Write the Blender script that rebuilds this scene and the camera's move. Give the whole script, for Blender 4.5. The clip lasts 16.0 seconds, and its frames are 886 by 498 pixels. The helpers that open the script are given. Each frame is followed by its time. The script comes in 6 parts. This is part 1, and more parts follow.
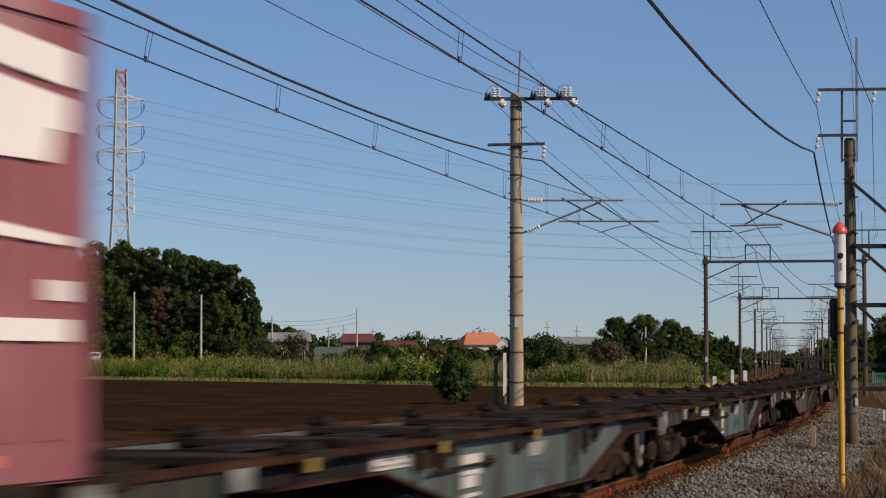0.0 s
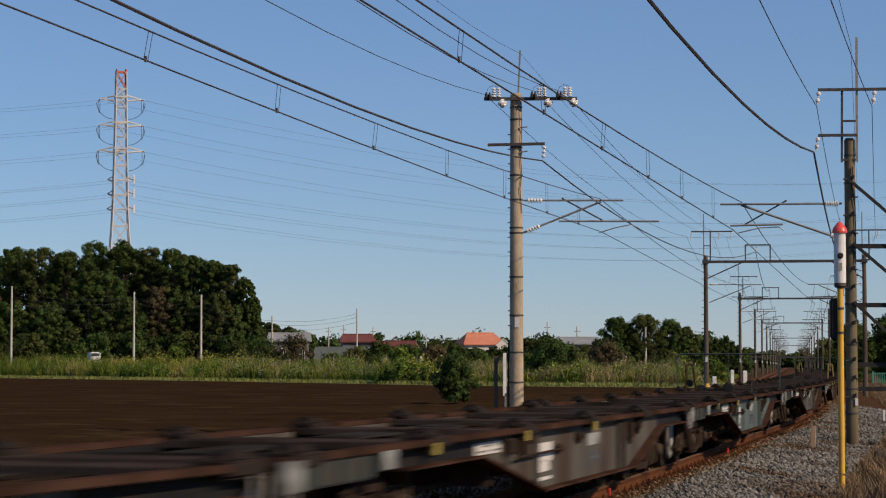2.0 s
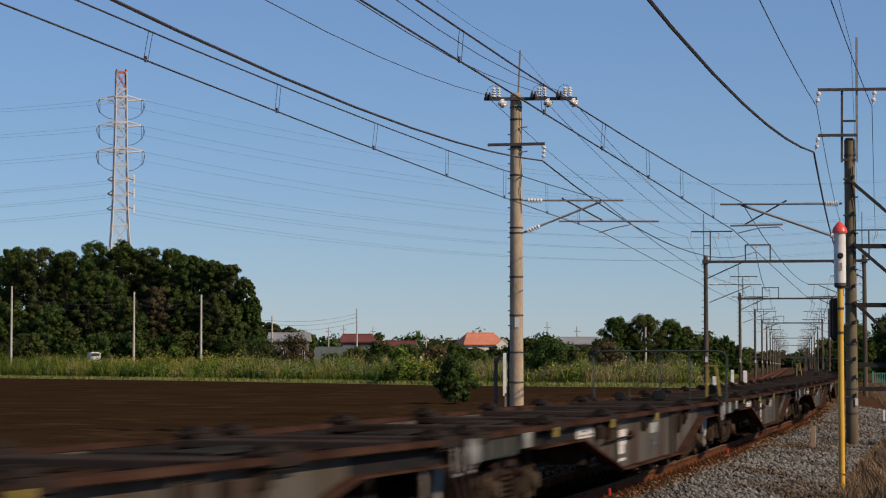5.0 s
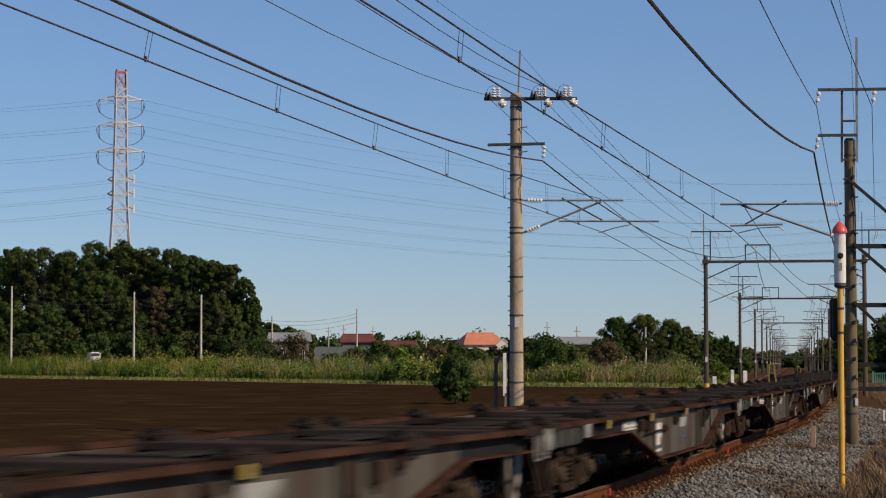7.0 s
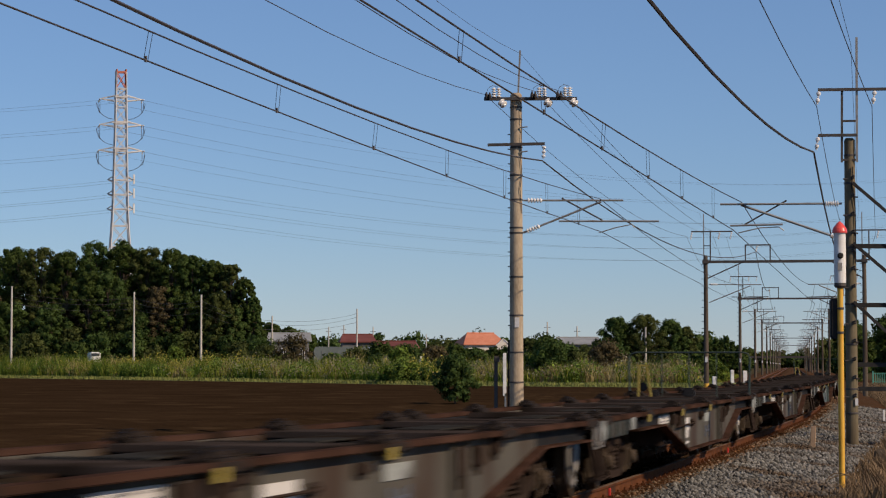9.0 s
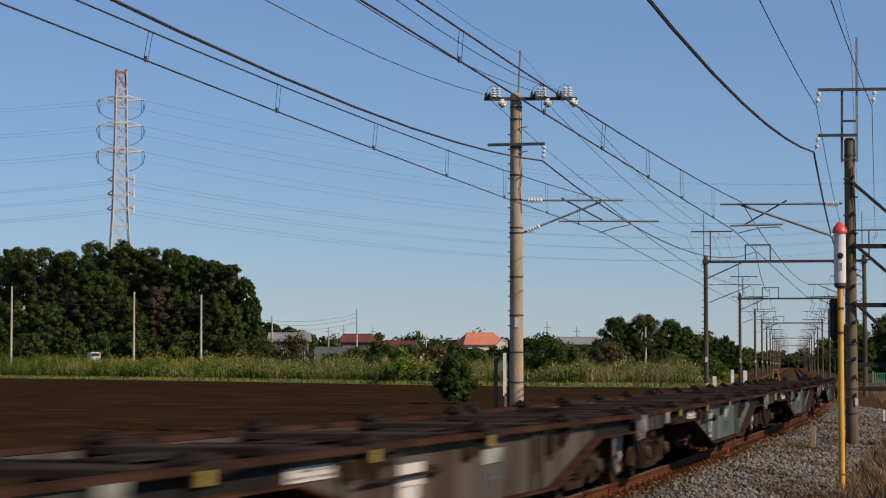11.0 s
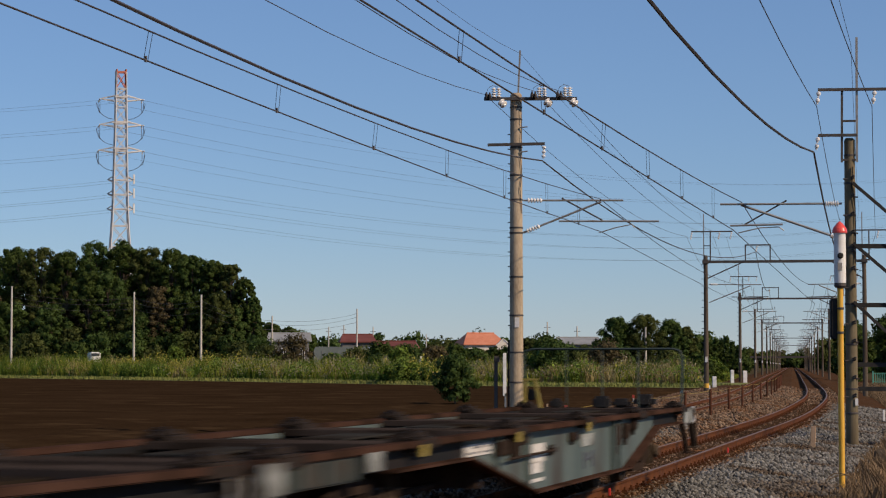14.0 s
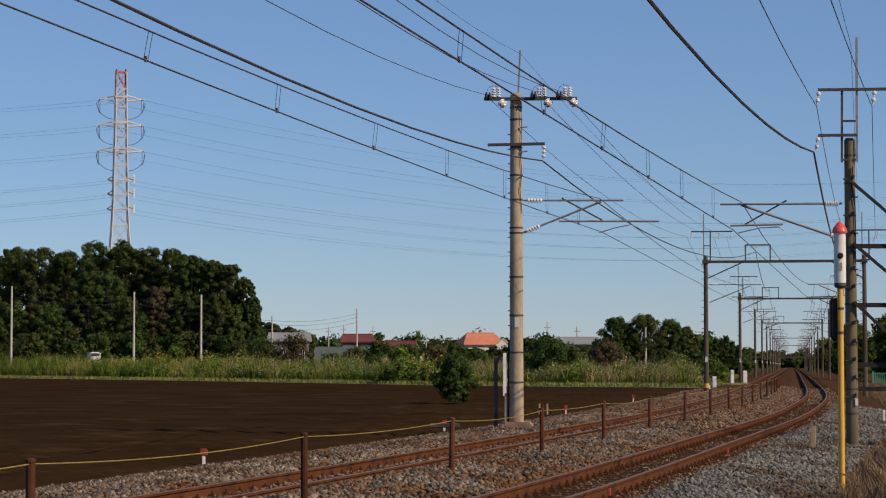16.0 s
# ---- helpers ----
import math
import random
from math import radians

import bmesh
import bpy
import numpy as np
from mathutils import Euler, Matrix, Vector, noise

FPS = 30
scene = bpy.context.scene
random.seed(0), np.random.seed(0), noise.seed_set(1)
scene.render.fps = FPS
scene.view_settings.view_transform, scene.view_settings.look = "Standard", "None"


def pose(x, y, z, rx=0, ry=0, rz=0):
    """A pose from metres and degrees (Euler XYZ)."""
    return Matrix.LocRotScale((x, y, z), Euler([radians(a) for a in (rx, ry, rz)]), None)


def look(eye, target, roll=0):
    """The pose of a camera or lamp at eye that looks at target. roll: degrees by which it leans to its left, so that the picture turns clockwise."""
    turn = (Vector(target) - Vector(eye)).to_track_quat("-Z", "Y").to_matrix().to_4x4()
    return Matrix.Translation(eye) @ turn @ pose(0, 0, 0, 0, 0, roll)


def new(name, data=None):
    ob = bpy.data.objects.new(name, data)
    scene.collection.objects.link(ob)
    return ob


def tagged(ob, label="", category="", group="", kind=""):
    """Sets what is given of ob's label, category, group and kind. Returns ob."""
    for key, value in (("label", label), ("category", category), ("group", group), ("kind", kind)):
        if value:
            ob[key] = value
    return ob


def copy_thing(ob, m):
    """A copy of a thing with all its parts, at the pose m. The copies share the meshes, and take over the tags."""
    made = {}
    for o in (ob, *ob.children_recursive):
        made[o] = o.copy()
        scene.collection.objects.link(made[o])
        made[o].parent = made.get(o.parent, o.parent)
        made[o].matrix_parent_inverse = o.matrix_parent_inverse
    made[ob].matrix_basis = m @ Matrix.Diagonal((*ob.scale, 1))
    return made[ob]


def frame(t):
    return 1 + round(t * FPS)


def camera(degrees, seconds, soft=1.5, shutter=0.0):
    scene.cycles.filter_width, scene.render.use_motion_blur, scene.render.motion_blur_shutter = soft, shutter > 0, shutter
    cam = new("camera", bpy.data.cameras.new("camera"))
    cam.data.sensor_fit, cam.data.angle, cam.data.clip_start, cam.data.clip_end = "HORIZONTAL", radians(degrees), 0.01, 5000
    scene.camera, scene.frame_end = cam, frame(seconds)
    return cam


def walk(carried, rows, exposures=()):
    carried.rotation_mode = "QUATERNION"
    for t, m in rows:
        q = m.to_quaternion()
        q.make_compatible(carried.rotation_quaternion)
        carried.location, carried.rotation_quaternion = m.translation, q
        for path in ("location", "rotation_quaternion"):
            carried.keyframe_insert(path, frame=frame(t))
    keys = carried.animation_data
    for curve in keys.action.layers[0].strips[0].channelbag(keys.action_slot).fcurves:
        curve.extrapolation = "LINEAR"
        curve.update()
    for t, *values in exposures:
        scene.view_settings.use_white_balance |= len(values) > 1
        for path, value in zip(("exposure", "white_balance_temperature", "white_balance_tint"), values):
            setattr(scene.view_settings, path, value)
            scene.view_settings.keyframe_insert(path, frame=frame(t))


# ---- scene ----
cam = camera(23.0, 16.0, soft=1.15, shutter=0.65)
EYE = pose(0, 0, 1.68, 93.06, 0, 0)
walk(cam, [(0.0, EYE), (16.0, EYE)], exposures=[(0.0, -0.18, 6400, 15), (1.0, -0.16, 6400, 15), (4.0, -0.10, 6400, 15), (16.0, -0.10, 6400, 15)])

# ---- daylight ----
SUN_AZ, SUN_EL = radians(122), radians(34)  # clockwise from +y
world = bpy.data.worlds.new("sky")
scene.world = world
world.use_nodes = True
wn = world.node_tree
sky = wn.nodes.new("ShaderNodeTexSky")
sky.sky_type, sky.sun_disc = "NISHITA", False
sky.sun_elevation, sky.sun_rotation = SUN_EL, SUN_AZ
sky.altitude, sky.air_density, sky.dust_density, sky.ozone_density = 50, 1.0, 0.0, 7.5
wn.nodes["Background"].inputs["Strength"].default_value = 0.100
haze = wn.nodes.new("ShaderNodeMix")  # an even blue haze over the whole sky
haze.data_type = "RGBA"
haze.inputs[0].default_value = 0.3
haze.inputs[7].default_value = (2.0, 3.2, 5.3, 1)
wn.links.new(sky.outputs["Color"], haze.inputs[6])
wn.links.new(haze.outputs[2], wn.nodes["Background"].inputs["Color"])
sun = new("sun", bpy.data.lights.new("sun", "SUN"))
sun.data.energy, sun.data.angle, sun.data.color = 4.4, radians(0.5), (1.0, 0.80, 0.56)
sun_from = Vector((math.sin(SUN_AZ) * math.cos(SUN_EL), math.cos(SUN_AZ) * math.cos(SUN_EL), math.sin(SUN_EL)))
sun.matrix_world = look(sun_from * 100, (0, 0, 0))

# ---- materials ----


def mat(name, a, b=None, rough=0.8, metal=0.0, scale=6.0, fine=60.0, bump=0.3, dirt=None, dirt_amount=0.5, per_object=0.0, per_island=0.0, stretch=(1, 1, 1), bump_dist=0.01, mid=0.5, translucent=0.0):
    """Base colour from a to b by coarse and fine noise, dirt patches over it, and fine relief."""
    m = bpy.data.materials.new(name)
    m.use_nodes = True
    nt = m.node_tree
    bs = nt.nodes["Principled BSDF"]
    bs.inputs["Roughness"].default_value, bs.inputs["Metallic"].default_value = rough, metal
    b = b or tuple(min(1, c * 1.3) for c in a)
    bs.inputs["Specular IOR Level"].default_value = 0.0 if rough >= 0.95 else 0.08 if rough >= 0.85 else 0.2 if rough >= 0.7 else 0.45
    co = nt.nodes.new("ShaderNodeTexCoord")
    mp = nt.nodes.new("ShaderNodeMapping")
    mp.inputs["Scale"].default_value = stretch
    nt.links.new(co.outputs["Object"], mp.inputs["Vector"])

    def tex(s, detail):
        n = nt.nodes.new("ShaderNodeTexNoise")
        n.inputs["Scale"].default_value, n.inputs["Detail"].default_value = s, detail
        nt.links.new(mp.outputs["Vector"], n.inputs["Vector"])
        return n.outputs["Fac"]

    def math_node(op, x, y):
        n = nt.nodes.new("ShaderNodeMath")
        n.operation = op
        for k, v in ((0, x), (1, y)):
            if isinstance(v, (int, float)):
                n.inputs[k].default_value = v
            else:
                nt.links.new(v, n.inputs[k])
        return n.outputs[0]

    def ramp(fac, lo, hi):
        n = nt.nodes.new("ShaderNodeMapRange")
        n.inputs["From Min"].default_value, n.inputs["From Max"].default_value = lo, hi
        nt.links.new(fac, n.inputs["Value"])
        return n.outputs["Result"]

    def mix(fac, x, y):
        n = nt.nodes.new("ShaderNodeMix")
        n.data_type = "RGBA"
        nt.links.new(fac, n.inputs["Factor"])
        for k, v in (("A", x), ("B", y)):
            socket = [i for i in n.inputs if i.name == k and i.type == "RGBA"][0]
            if isinstance(v, tuple):
                socket.default_value = (*v, 1)
            else:
                nt.links.new(v, socket)
        return [o for o in n.outputs if o.type == "RGBA"][0]

    coarse, grain = tex(scale, 6), tex(fine, 4)
    f = math_node("ADD", math_node("MULTIPLY", coarse, 0.6), math_node("MULTIPLY", grain, 0.4))
    col = mix(ramp(f, mid - 0.16, mid + 0.16), a, b)
    if dirt:
        d = ramp(tex(scale * 0.45 + 0.2, 8), 0.62 - 0.3 * dirt_amount, 0.72 - 0.2 * dirt_amount)
        col = mix(d, col, dirt)
    if per_object or per_island:
        if per_object:
            info = nt.nodes.new("ShaderNodeObjectInfo").outputs["Random"]
        else:
            info = nt.nodes.new("ShaderNodeNewGeometry").outputs["Random Per Island"]
        amount = per_object or per_island
        hsv = nt.nodes.new("ShaderNodeHueSaturation")
        v = math_node("ADD", math_node("MULTIPLY", info, 2 * amount), 1 - amount)
        nt.links.new(v, hsv.inputs["Value"])
        nt.links.new(col, hsv.inputs["Color"])
        col = hsv.outputs["Color"]
    nt.links.new(col, bs.inputs["Base Color"])
    if bump:
        bm_ = nt.nodes.new("ShaderNodeBump")
        bm_.inputs["Strength"].default_value, bm_.inputs["Distance"].default_value = bump, bump_dist
        nt.links.new(f, bm_.inputs["Height"])
        nt.links.new(bm_.outputs["Normal"], bs.inputs["Normal"])
    if translucent:
        tr = nt.nodes.new("ShaderNodeBsdfTranslucent")
        nt.links.new(col, tr.inputs["Color"])
        ms = nt.nodes.new("ShaderNodeMixShader")
        ms.inputs[0].default_value = translucent
        nt.links.new(bs.outputs[0], ms.inputs[1])
        nt.links.new(tr.outputs[0], ms.inputs[2])
        nt.links.new(ms.outputs[0], nt.nodes["Material Output"].inputs["Surface"])
    return m


SOIL = mat("dark_soil", (0.0230, 0.0132, 0.0065), (0.0414, 0.0244, 0.0123), 0.95, scale=0.12, fine=3.0, bump=0.8, bump_dist=0.06, stretch=(1, 1.8, 1), dirt=(0.0515, 0.0314, 0.0157), dirt_amount=0.2)
EARTH = mat("earth", (0.055, 0.038, 0.022), (0.10, 0.075, 0.045), 0.95, scale=0.5, fine=8, bump=0.6, bump_dist=0.03, dirt=(0.05, 0.055, 0.02), dirt_amount=0.5)
VERGE = mat("verge_grass", (0.12, 0.14, 0.035), (0.22, 0.23, 0.075), 0.9, scale=0.3, fine=5, bump=0.6, bump_dist=0.05)
BALLAST = mat("ballast_bed", (0.0479, 0.0266, 0.0145), (0.0978, 0.0627, 0.0393), 0.95, scale=1.5, fine=18, bump=1.0, bump_dist=0.04, dirt=(0.0718, 0.0304, 0.0128), dirt_amount=0.55)
STONE = mat("ballast_stone", (0.0840, 0.0520, 0.0310), (0.2128, 0.1550, 0.1075), 0.9, scale=0.5, fine=25, bump=0.4, dirt=(0.1176, 0.0560, 0.0241), dirt_amount=0.5, per_island=0.75)
STONE_PALE = mat("pale_ballast_stone", (0.11, 0.088, 0.068), (0.27, 0.235, 0.19), 0.9, scale=0.5, fine=25, bump=0.4, dirt=(0.12, 0.07, 0.04), dirt_amount=0.4, per_island=0.6)
STONE_GREY = mat("new_ballast_stone", (0.0891, 0.0855, 0.0763), (0.1938, 0.1862, 0.1657), 0.9, scale=0.5, fine=25, bump=0.4, dirt=(0.0824, 0.0551, 0.0335), dirt_amount=0.42, per_island=0.75)
RUST = mat("rail_rust", (0.0772, 0.0266, 0.0105), (0.1334, 0.0506, 0.0196), 0.85, scale=3, fine=40, bump=0.4, dirt=(0.0491, 0.0246, 0.0155), dirt_amount=0.3)
RAILTOP = mat("rail_running_top", (0.1040, 0.0600, 0.0360), (0.1680, 0.1080, 0.0720), 0.6, metal=0.05, scale=2, fine=60, bump=0.1)
POSTRUST = mat("post_rust", (0.055, 0.022, 0.014), (0.11, 0.045, 0.025), 0.85, scale=6, fine=60, bump=0.4, per_object=0.25)
CONCRETE = mat("pole_concrete", (0.2808, 0.2214, 0.1523), (0.5054, 0.4158, 0.2995), 0.85, scale=1.2, fine=25, bump=0.25, dirt=(0.2134, 0.1404, 0.0812), dirt_amount=0.4, stretch=(1, 1, 0.3))
DARKCONC = mat("old_pole_concrete", (0.0825, 0.0660, 0.0495), (0.1375, 0.1100, 0.0825), 0.9, scale=1.2, fine=25, bump=0.25, dirt=(0.0550, 0.0413, 0.0303), dirt_amount=0.4, stretch=(1, 1, 0.3))
OLIVECONC = mat("slim_pole_concrete", (0.1170, 0.0975, 0.0608), (0.1950, 0.1599, 0.1014), 0.85, scale=1.2, fine=25, bump=0.25, dirt=(0.0780, 0.0608, 0.0390), dirt_amount=0.4, stretch=(1, 1, 0.3))
STEEL = mat("dark_steel", (0.045, 0.04, 0.037), (0.10, 0.085, 0.075), 0.65, metal=0.3, scale=4, fine=50, bump=0.15)
GALV = mat("galvanised_steel", (0.25, 0.23, 0.20), (0.40, 0.37, 0.33), 0.5, metal=0.5, scale=4, fine=50, bump=0.1)
PORCELAIN = mat("porcelain", (0.72, 0.70, 0.66), (0.82, 0.8, 0.77), 0.25, scale=5, fine=30, bump=0.05)
WIRE = mat("wire", (0.05, 0.045, 0.045), (0.10, 0.085, 0.08), 0.6, metal=0.4, scale=2, fine=20, bump=0)
ROPE = mat("yellow_rope", (0.20, 0.145, 0.04), (0.33, 0.24, 0.07), 0.9, scale=5, fine=150, bump=0.4)
WHITE = mat("white_paint", (0.62, 0.60, 0.56), (0.78, 0.77, 0.74), 0.6, scale=3, fine=40, bump=0.1, dirt=(0.42, 0.38, 0.32), dirt_amount=0.2)
YELLOW = mat("yellow_paint", (0.62, 0.33, 0.03), (0.75, 0.43, 0.05), 0.5, scale=3, fine=40, bump=0.08, dirt=(0.4, 0.22, 0.05), dirt_amount=0.15)
RED = mat("red_plastic", (0.60, 0.05, 0.04), (0.75, 0.09, 0.07), 0.35, scale=4, fine=40, bump=0.05)
ORANGE = mat("orange_plastic", (0.75, 0.20, 0.06), (0.85, 0.28, 0.1), 0.6, scale=4, fine=40, bump=0.05)
WOOD = mat("weathered_wood", (0.34, 0.23, 0.14), (0.52, 0.38, 0.26), 0.9, scale=3, fine=50, bump=0.4, stretch=(4, 4, 0.6))
BLACK = mat("black_paint", (0.012, 0.012, 0.013), (0.03, 0.028, 0.026), 0.7, scale=4, fine=40, bump=0.1)


# ---- mesh helpers ----
def box(bm, c, s, rz=0.0, m=None):
    r = bmesh.ops.create_cube(bm, size=1, matrix=(m or Matrix()) @ Matrix.Translation(c) @ Matrix.Rotation(rz, 4, "Z") @ Matrix.Diagonal((*s, 1)))
    return r["verts"]


def rod(bm, p0, p1, r0, r1=None, seg=8):
    p0, p1 = Vector(p0), Vector(p1)
    d = p1 - p0
    m = Matrix.Translation((p0 + p1) / 2) @ d.to_track_quat("Z", "Y").to_matrix().to_4x4()
    return bmesh.ops.create_cone(bm, cap_ends=True, segments=seg, radius1=r0, radius2=r0 if r1 is None else r1, depth=d.length, matrix=m)["verts"]


def beam(bm, p0, p1, w, h):
    """A square bar from p0 to p1."""
    p0, p1 = Vector(p0), Vector(p1)
    d = p1 - p0
    m = Matrix.Translation((p0 + p1) / 2) @ d.to_track_quat("Z", "Y").to_matrix().to_4x4() @ Matrix.Diagonal((w, h, d.length, 1))
    return bmesh.ops.create_cube(bm, size=1, matrix=m)["verts"]


def lathe(bm, profile, seg=16, m=None):
    """Turns a profile of (radius, height) about z."""
    m = m or Matrix()
    rings = [[bm.verts.new(m @ Vector((r * math.cos(a), r * math.sin(a), z))) for a in (2 * math.pi * k / seg for k in range(seg))] for r, z in profile]
    for lo, hi in zip(rings, rings[1:]):
        for k in range(seg):
            bm.faces.new((lo[k], lo[(k + 1) % seg], hi[(k + 1) % seg], hi[k]))
    bm.faces.new(list(reversed(rings[0])))
    bm.faces.new(rings[-1])


def sweep(bm, points, r, seg=6):
    """A tube along points."""
    pts = [Vector(p) for p in points]
    rings = []
    for i, p in enumerate(pts):
        d = (pts[min(i + 1, len(pts) - 1)] - pts[max(i - 1, 0)]).normalized()
        up = Vector((0, 0, 1)) if abs(d.z) < 0.9 else Vector((1, 0, 0))
        a = d.cross(up).normalized()
        b = a.cross(d)
        rings.append([bm.verts.new(p + r * (math.cos(t) * a + math.sin(t) * b)) for t in (2 * math.pi * k / seg for k in range(seg))])
    for lo, hi in zip(rings, rings[1:]):
        for k in range(seg):
            bm.faces.new((lo[k], lo[(k + 1) % seg], hi[(k + 1) % seg], hi[k]))


def extrude_outline(bm, outline, y0, y1, m=None):
    """A slab: outline of (x, z) points pushed from y0 to y1."""
    m = m or Matrix()
    a = [bm.verts.new(m @ Vector((x, y0, z))) for x, z in outline]
    b = [bm.verts.new(m @ Vector((x, y1, z))) for x, z in outline]
    bm.faces.new(a)
    bm.faces.new(list(reversed(b)))
    for k in range(len(a)):
        j = (k + 1) % len(a)
        bm.faces.new((a[j], a[k], b[k], b[j]))


def mesh_of(name, bm, material, smooth=False):
    bmesh.ops.recalc_face_normals(bm, faces=bm.faces[:])
    me = bpy.data.meshes.new(name)
    bm.to_mesh(me)
    bm.free()
    for mt in material if isinstance(material, (list, tuple)) else [material]:
        me.materials.append(mt)
    if smooth:
        me.polygons.foreach_set("use_smooth", [True] * len(me.polygons))
    return me


def thing(name, bm, material, label, category, group="", kind="", m=None, smooth=False):
    ob = new(name, mesh_of(name, bm, material, smooth))
    if m is not None:
        ob.matrix_world = m
    return tagged(ob, label, category, group, kind)


def empty(name, m, label, category, group="", kind=""):
    ob = new(name)
    ob.matrix_world = m
    return tagged(ob, label, category, group, kind)


def part(name, bm, material, parent, label="", smooth=False, m=None):
    ob = new(name, mesh_of(name, bm, material, smooth))
    ob.parent = parent
    if m is not None:
        ob.matrix_basis = m
    return tagged(ob, label)


def share(name, me, parent, m):
    """Another piece on the mesh me."""
    ob = new(name, me)
    ob.parent = parent
    ob.matrix_basis = m
    return ob


def raw_mesh(name, verts, faces, material):
    me = bpy.data.meshes.new(name)
    me.from_pydata(verts, [], faces)
    for mt in material if isinstance(material, (list, tuple)) else [material]:
        me.materials.append(mt)
    return me


# ---- the line of the tracks ----
GRADE = 0.00116
KNOTS = [-400, -60, -30, -10, 20, 40, 60, 80, 100, 120, 140, 200, 1500]
BENDS = [0.0, 0.0, -0.004, -0.00835, -0.00232, 0.00063, -0.00187, -0.00044, -0.00094, -0.00045, -0.00007, 0.0, 0.0]
LINE_S = np.arange(-400, 1500.1, 1.0)
_bend = np.interp(LINE_S, KNOTS, BENDS)
_turn = np.concatenate([[0], np.cumsum((_bend[1:] + _bend[:-1]) / 2)])
_turn += 0.33295 - np.interp(0, LINE_S, _turn)
_x = np.concatenate([[0], np.cumsum((np.sin(_turn[1:]) + np.sin(_turn[:-1])) / 2)])
_y = np.concatenate([[0], np.cumsum((np.cos(_turn[1:]) + np.cos(_turn[:-1])) / 2)])
_x += -4.162 - np.interp(0, LINE_S, _x)
_y += 10 - np.interp(0, LINE_S, _y)
FAR_TRACK = -4.55  # offset of the second track's centre
FAR_DROP = 0.06     # how much lower it lies
GAUGE = 0.53        # half the distance between the rails' centres


def rise(y):
    return GRADE * min(max(y, -50), 300)


def track(s, off=0.0, z=0.0):
    """A place along the line: s metres along the near track, off metres to its right, z above the rail's top."""
    x, y, a = (float(np.interp(s, LINE_S, v)) for v in (_x, _y, _turn))
    return Vector((x + off * math.cos(a), y - off * math.sin(a), z + rise(y)))


def heading(s):
    return float(np.interp(s, LINE_S, _turn))


def cant(s):
    return float(np.interp(s, [10, 60, 90, 150, 200], [-0.024, -0.026, -0.032, -0.024, 0.0]))


def track_pose(s, off=0.0, z=0.0):
    """A pose whose x runs along the track away from the eye, y to its left."""
    return Matrix.Translation(track(s, off, z)) @ Matrix.Rotation(math.pi / 2 - heading(s), 4, "Z")


# ---- ground and track ----
def strip(offsets, stations, materials, name, label, category, jag=0.0):
    """A long ribbon along the line: offsets of (metres to the right, height)."""
    rnd = random.Random(3)
    verts, faces = [], []
    n = len(offsets)
    for s in stations:
        for o, z in offsets:
            verts.append(track(s, o + rnd.uniform(-jag, jag), z + rnd.uniform(-jag, jag) * 0.3))
    for i in range(len(stations) - 1):
        for k in range(n - 1):
            a = i * n + k
            faces.append((a, a + 1, a + n + 1, a + n))
    me = raw_mesh(name, verts, faces, materials)
    return tagged(new(name, me), label, category, kind="structure")


def build_ground():
    xs = [-3000, -900, -400, -200, -100, -50, -20, 0, 20, 50, 100, 200, 400, 900, 3000]
    ys = [-300, -50, 0, 50, 100, 150, 200, 250, 300, 400, 700, 1500, 4500]
    verts = [(x, y, rise(y) - 0.68) for y in ys for x in xs]
    n = len(xs)
    faces = [(j * n + i, j * n + i + 1, (j + 1) * n + i + 1, (j + 1) * n + i) for j in range(len(ys) - 1) for i in range(n - 1)]
    tagged(new("ground", raw_mesh("ground", verts, faces, EARTH)), "earth and rough grass plain round the railway", "ground", kind="structure")


STATIONS = [-300 + 20 * k for k in range(12)] + [-60 + 2 * k for k in range(80)] + [100 + 10 * k for k in range(130)]


def build_bed():
    strip([(-10.2, -0.6), (-9.3, -0.40), (-7.2, -0.17), (-6.1, -0.16), (-5.5, -0.24), (-3.75, -0.23), (-3.3, -0.06), (-2.6, 0.0), (-1.6, -0.07), (-0.95, -0.24), (0.85, -0.23), (1.3, -0.17), (3.2, -0.42), (4.8, -0.52), (9.0, -0.66)],
          STATIONS, BALLAST, "ballast_bed", "grey and rust-stained crushed stone bed under two tracks", "ballast", 0.03)


def rail_profile():
    return [(-0.068, -0.17), (0.068, -0.17), (0.068, -0.157), (0.012, -0.138), (0.009, -0.06), (0.009, -0.048), (0.035, -0.038), (0.035, -0.006), (0.025, 0.0), (-0.025, 0.0), (-0.035, -0.006), (-0.035, -0.038), (-0.009, -0.048), (-0.009, -0.06), (-0.012, -0.138), (-0.068, -0.157)]


def build_rail(off, side, label, drop=0.0):
    prof = rail_profile()
    n = len(prof)
    sts = [-300 + 10 * k for k in range(24)] + [-60 + k for k in range(240)] + [180 + 5 * k for k in range(240)]
    verts, faces, mats = [], [], []
    for s in sts:
        lift = side * cant(s) / 2 - drop
        verts += [track(s, off + o, z + lift) for o, z in prof]
    for i in range(len(sts) - 1):
        for k in range(n):
            a, b = i * n + k, i * n + (k + 1) % n
            faces.append((a, b, b + n, a + n))
            mats.append(1 if k in (7, 8, 9) else 0)
    me = raw_mesh("rail", verts, faces, [RUST, RAILTOP])
    me.polygons.foreach_set("material_index", mats)
    tagged(new("rail", me), label, "rail", group="rails")


